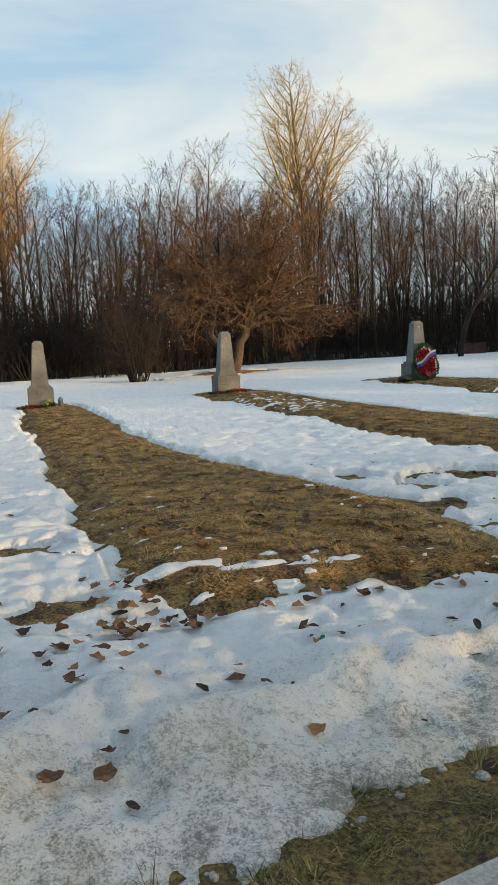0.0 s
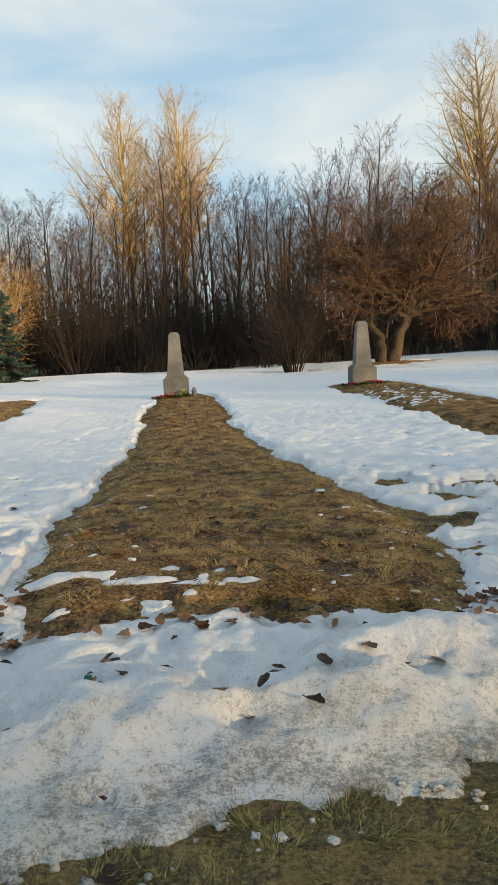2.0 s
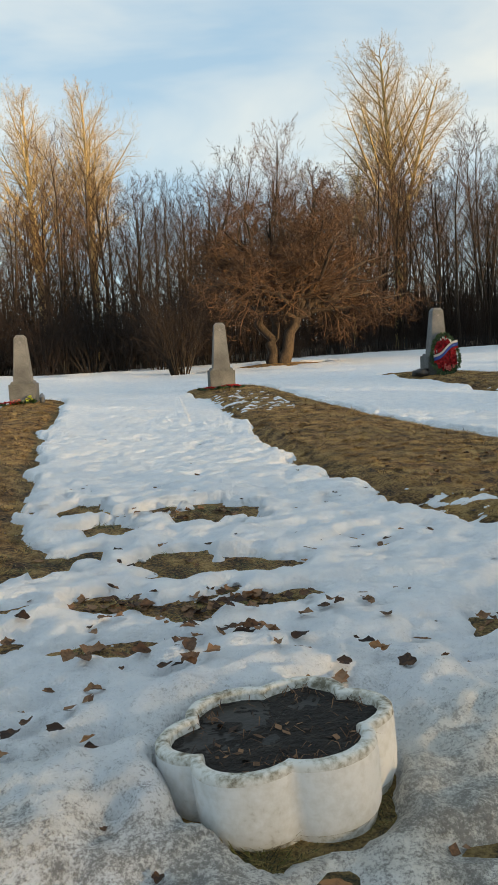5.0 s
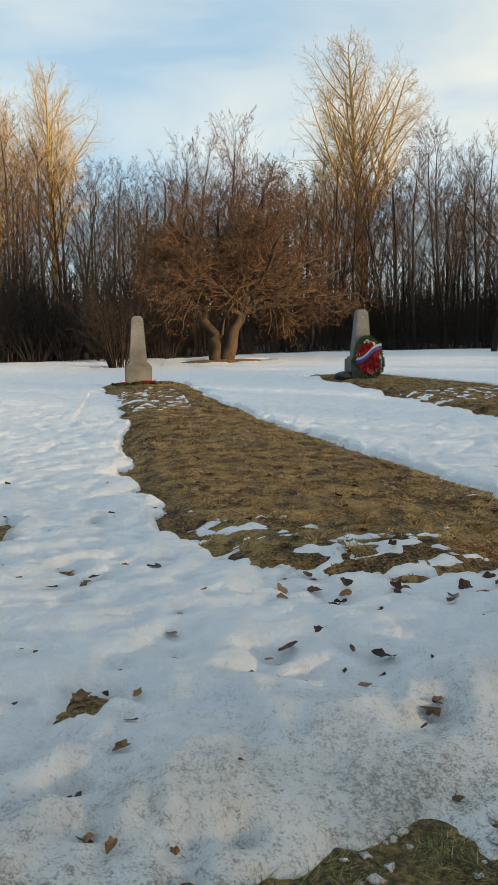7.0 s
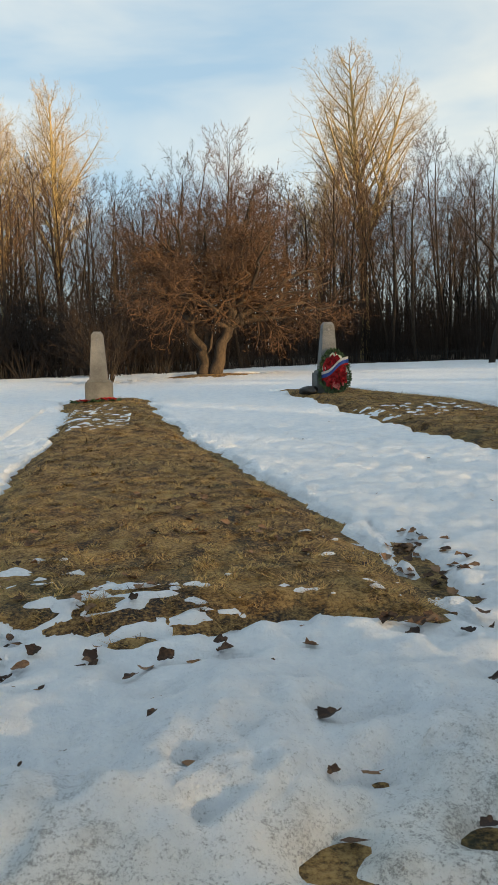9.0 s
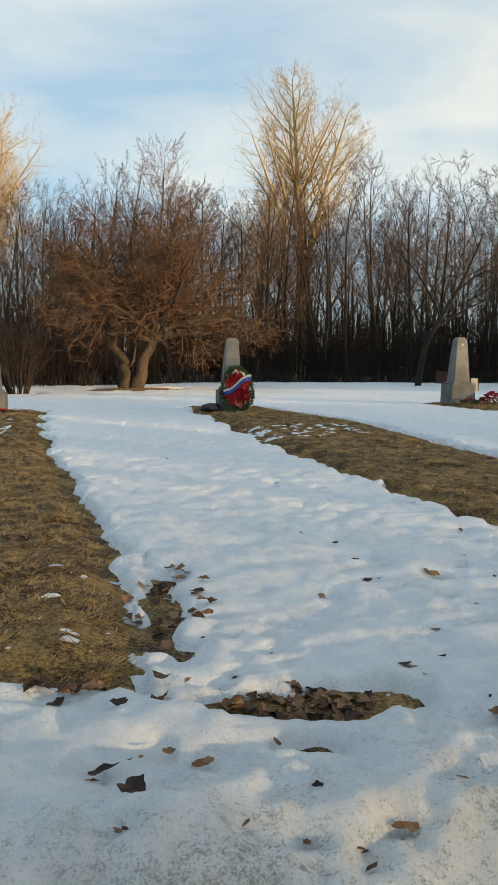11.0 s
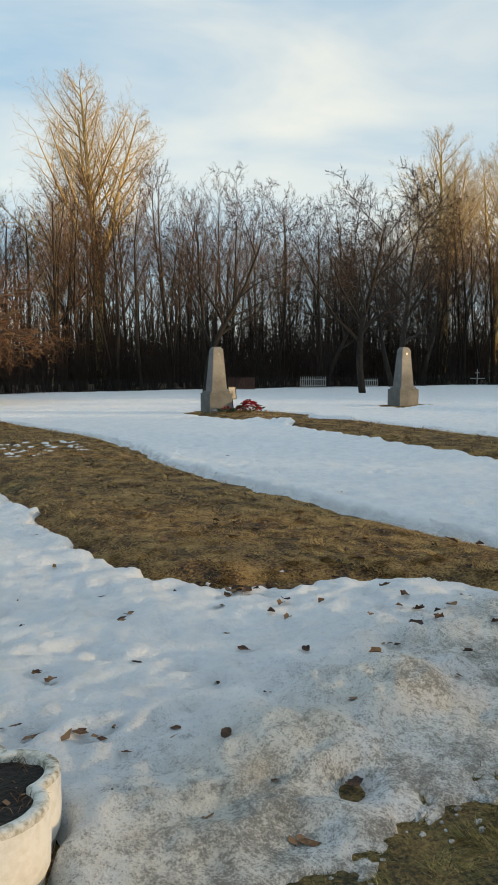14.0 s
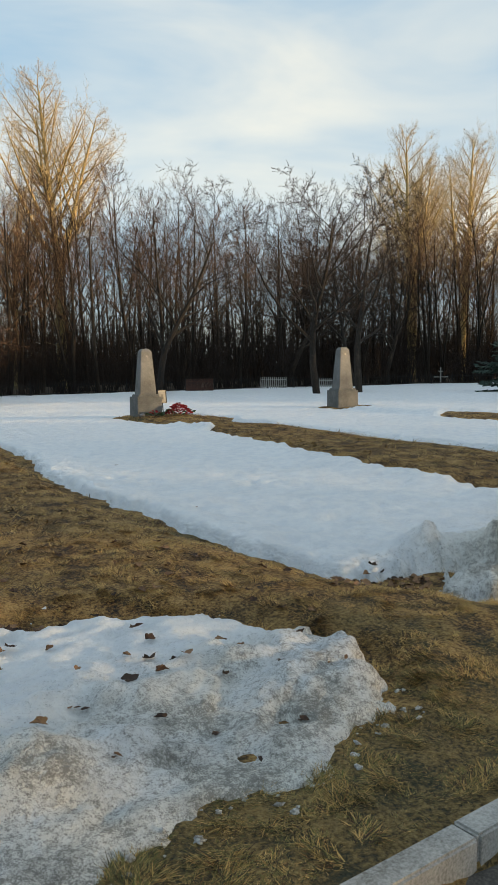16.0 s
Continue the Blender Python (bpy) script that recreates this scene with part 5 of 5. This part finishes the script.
def litter():
    """Leaves heaped in the melted hollows."""
    rng = np.random.default_rng(12)
    base = [leaf_mesh(200 + k) for k in range(7)]
    vs, fs, n = [], [], 0
    spots = [(10.68, 8.93, .36, .17, 70), (4.5, 11.1, .5, .4, 30), (4.5, 8.5, .4, .2, 28), (3.9, 8.6, .3, .2, 16), (17.75, 10.75, .6, .26, 50), (10.2, 10.6, .3, .8, 40), (3.0, 7.1, .5, .25, 26),
             (11.95, 7.75, .3, .1, 14), (4.66, 7.7, .18, .1, 12), (0.1, 7.1, .4, .12, 22), (9.7, 9.1, .4, .12, 20), (14.6, 11.0, .5, .15, 22),
             (-0.9, 6.7, .9, .8, 46), (4.4, 7.9, 1.1, .7, 44), (-0.1, 7.7, .3, .5, 22), (1.2, 7.1, 1.1, .16, 30), (8.0, 9.0, 1.2, .3, 14),
             (1.4, 9.5, 1.3, 2.2, 60), (8.1, 11.5, 1.4, 2.2, 60), (15.6, 11.5, 1.6, 2.0, 60), (11.6, 8.05, .16, .2, 6)]
    for cx, cy, rx, ry, k in spots:
        for j in range(k):
            a, rr = rng.random() * 6.283, rng.random() ** 0.5
            x, y = cx + rx * rr * math.cos(a), cy + ry * rr * math.sin(a)
            v, f = base[rng.integers(7)]
            m = pose(x, y, top_z(x, y) + 0.008 + 0.02 * rng.random(), rng.uniform(-16, 16), rng.uniform(-16, 16), rng.uniform(0, 360)) @ Matrix.Scale(rng.uniform(0.5, 0.95), 4)
            mm = np.array(m)
            vs.append(v @ mm[:3, :3].T + mm[:3, 3])
            fs.append(f + n)
            n += len(v)
    tagged(new("leaf_litter", mesh_np("leaf_litter", np.concatenate(vs), np.concatenate(fs), LITTER, True)), "brown leaf litter in melted hollows", "leaf litter", kind="stuff")


litter()


def debris():
    """Bits of bark and leaf at the bottom of the thaw holes."""
    rng = np.random.default_rng(14)
    vs, fs = [], []
    for cx, cy, rad, deep in HOLES:
        if rng.random() < 0.2 or snow_depth(cx, cy) < 0.02:
            continue
        z = top_z(cx, cy) - deep * 0.85
        for k in range(rng.integers(1, 4)):
            a, m = rng.random() * 6.283, rad * rng.uniform(0.25, 0.7)
            o = np.array((cx, cy, z)) + np.append(rng.normal(0, rad * 0.3, 2), 0.006)
            d, e = np.array((math.cos(a), math.sin(a), rng.normal(0, 0.2))) * m, np.array((-math.sin(a), math.cos(a), rng.normal(0, 0.2))) * m * 0.5
            i = len(vs)
            vs += [o - d * rng.uniform(0.4, 1.3), o - d * rng.uniform(-0.4, 0.6) - e, o + d, o + d * rng.uniform(-0.5, 0.5) + e * 1.2]
            fs += [(i, i + 1, i + 2), (i, i + 2, i + 3)]
    tagged(new("debris", mesh_np("debris", vs, fs, LITTER)), "dark bits of bark and leaf in thaw holes", "debris", kind="stuff")


debris()


def snow_crumbs():
    """Clods that have broken off along the ragged hem of the bank and in the mounds' edges."""
    rng = np.random.default_rng(33)
    bm = bmesh.new()
    bmesh.ops.create_icosphere(bm, subdivisions=2, radius=1.0)
    ball = np.array([v.co[:] for v in bm.verts])
    tris = np.array([[v.index for v in f.verts] for f in bm.faces])
    bm.free()
    vs, fs, n = [], [], 0
    x = rng.uniform(-2, 17, 16000)
    y = np.where(rng.random(16000) < 0.75, kerb_at(x) + rng.uniform(0.2, 1.2, 16000), rng.uniform(6.5, 12, 16000))
    d = snow_depth(x, y)
    hem = (d > -0.05) & (d < 0.012) & (y - kerb_at(x) > 0.16)
    for cx, cy in list(zip(x[hem], y[hem]))[:420]:
        if any(math.hypot(cx - a, cy - b) < 0.5 for a, b in PLANTERS):
            continue
        r = 0.006 + 0.016 * rng.random() ** 2.5
        k = 1 + 0.32 * np.sin(ball @ rng.normal(0, 2.8, 3) + rng.random() * 6) + rng.normal(0, 0.12, len(ball))
        v = ball * k[:, None] * (r * np.array((rng.uniform(0.8, 1.6), rng.uniform(0.8, 1.4), 0.6)))
        vs.append(v + np.array((cx, cy, top_z(cx, cy) + 0.35 * r)))
        fs.append(tris + n)
        n += len(ball)
    tagged(new("snow_crumbs", mesh_np("snow_crumbs", np.concatenate(vs), np.concatenate(fs), SNOW, True)), "crumbled old snow along the thawing edge", "snow", kind="stuff")


snow_crumbs()


# ---- grass ----
def grass(name, poly, ylo, yhi, density, length, width, mat, label, seed, flat=0.78, fill=0.30):
    rng = np.random.default_rng(seed)
    xs, ys = [p[0] for p in poly], [p[1] for p in poly]
    x0, x1, y0, y1 = min(xs), max(xs), max(min(ys), ylo), min(max(ys), yhi)
    n = int((x1 - x0) * (y1 - y0) * density * 1.9)
    x, y = rng.uniform(x0, x1, n), rng.uniform(y0, y1, n)
    tuft = fbm(x, y, 9, 2, 51)
    ok = (inside(x, y, poly) > -0.12) & (snow_depth(x, y) < 0.012) & (tuft + rng.uniform(-0.16, fill, n) > 0.0) & (y - kerb_at(x) > 0.13)
    x, y, tuft = x[ok], y[ok], tuft[ok]
    n = len(x)
    z = ground_z(x, y) - 0.004
    a = 9 * fbm(x, y, 2.2, 2, 52) + rng.normal(0, 1.1, n)
    ln = length * rng.uniform(0.5, 1.3, n) * (1 + 1.6 * tuft)
    up = (rng.uniform(0.1, 1.0, n) ** 1.6 * (1 - flat) + 0.10) * (1 + 2.2 * np.maximum(tuft, 0))
    d = np.stack([np.cos(a), np.sin(a)], -1)
    w = width * rng.uniform(0.6, 1.3, n) / 2
    p = np.stack([x, y, z], -1)
    sde = np.stack([-d[:, 1] * w, d[:, 0] * w, np.zeros(n)], -1)
    tip = p + np.stack([d[:, 0] * ln, d[:, 1] * ln, ln * up * 0.9], -1)
    v = np.concatenate([p - sde, p + sde, tip])
    i = np.arange(n)
    f = np.stack([i, i + n, i + 2 * n], -1)
    tagged(new(name, mesh_np(name, v, f, mat)), label, "grass", kind="stuff")


DRY = "short matted straw-coloured winter grass on a mound"
grass("grass", MOUND_B, 7, 13, 4000, 0.05, 0.0065, BLADE, DRY, 1)
grass("grass", MOUND_B, 13, 31, 600, 0.075, 0.014, BLADE, DRY, 2)
grass("grass", MOUND_C, 9, 15, 2900, 0.053, 0.007, BLADE, DRY, 3)
grass("grass", MOUND_C, 15, 31, 600, 0.075, 0.014, BLADE, DRY, 4)
grass("grass", [p if p[0] < 20 else (19.5, p[1]) for p in MOUND_D], 7, 14, 2900, 0.053, 0.007, BLADE, DRY, 5)
grass("grass", MOUND_D, 14, 31, 600, 0.075, 0.014, BLADE, DRY, 6)
grass("grass", MOUND_E, 13, 31, 200, 0.11, 0.016, BLADE, DRY, 7)
VERGE = [(-2, kerb_at(-2)), (17, kerb_at(17)), (17, kerb_at(17) + 1.3), (14.5, kerb_at(14.5) + 0.9), (-2, kerb_at(-2) + 0.8)]
grass("verge_grass", VERGE, 0, 20, 8500, 0.040, 0.0052, GREENBLADE, "short green and straw grass beside the kerb", 8, 0.66, 1.1)
grass("grass", [(14.4, 7.4), (19, 8.3), (19, 10.8), (16.5, 11.5), (14.4, 11.3)], 7, 12, 2900, 0.042, 0.005, BLADE, DRY, 9, 0.75, 0.6)
grass("grass", [(2.9, 7.2), (5.8, 7.2), (5.8, 12.4), (2.9, 12.4)], 7, 13, 1500, 0.05, 0.007, GREENBLADE, "flattened wet grass in thawed hollows", 10, 0.85, 0.6)


# ---- kerb ----
def kerb():
    root = tagged(new("kerb"), "pale stone kerb edging the footpath", "kerb", kind="structure")
    bm = bmesh.new()
    box(bm, 0, 0, -0.22, 0.995, 0.14, 0.245, 1.0, 0.012)
    for v in bm.verts:
        v.co += Vector((0, 0, 0.004 * noise.noise(v.co * 9)))
    first = part("kerb_stone", bm, KERBSTONE, root)
    ang = math.degrees(math.atan(KERB_SLOPE))
    step = math.cos(math.atan(KERB_SLOPE))
    for k in range(36):
        x = -8 + k * step
        o = first if k == 0 else under(new("kerb_stone", first.data), root)
        o.matrix_local = pose(x, kerb_at(x) - 0.02, 0.004 * math.sin(k * 2.3), 0.4 * math.sin(k * 1.7), 0, ang)


kerb()
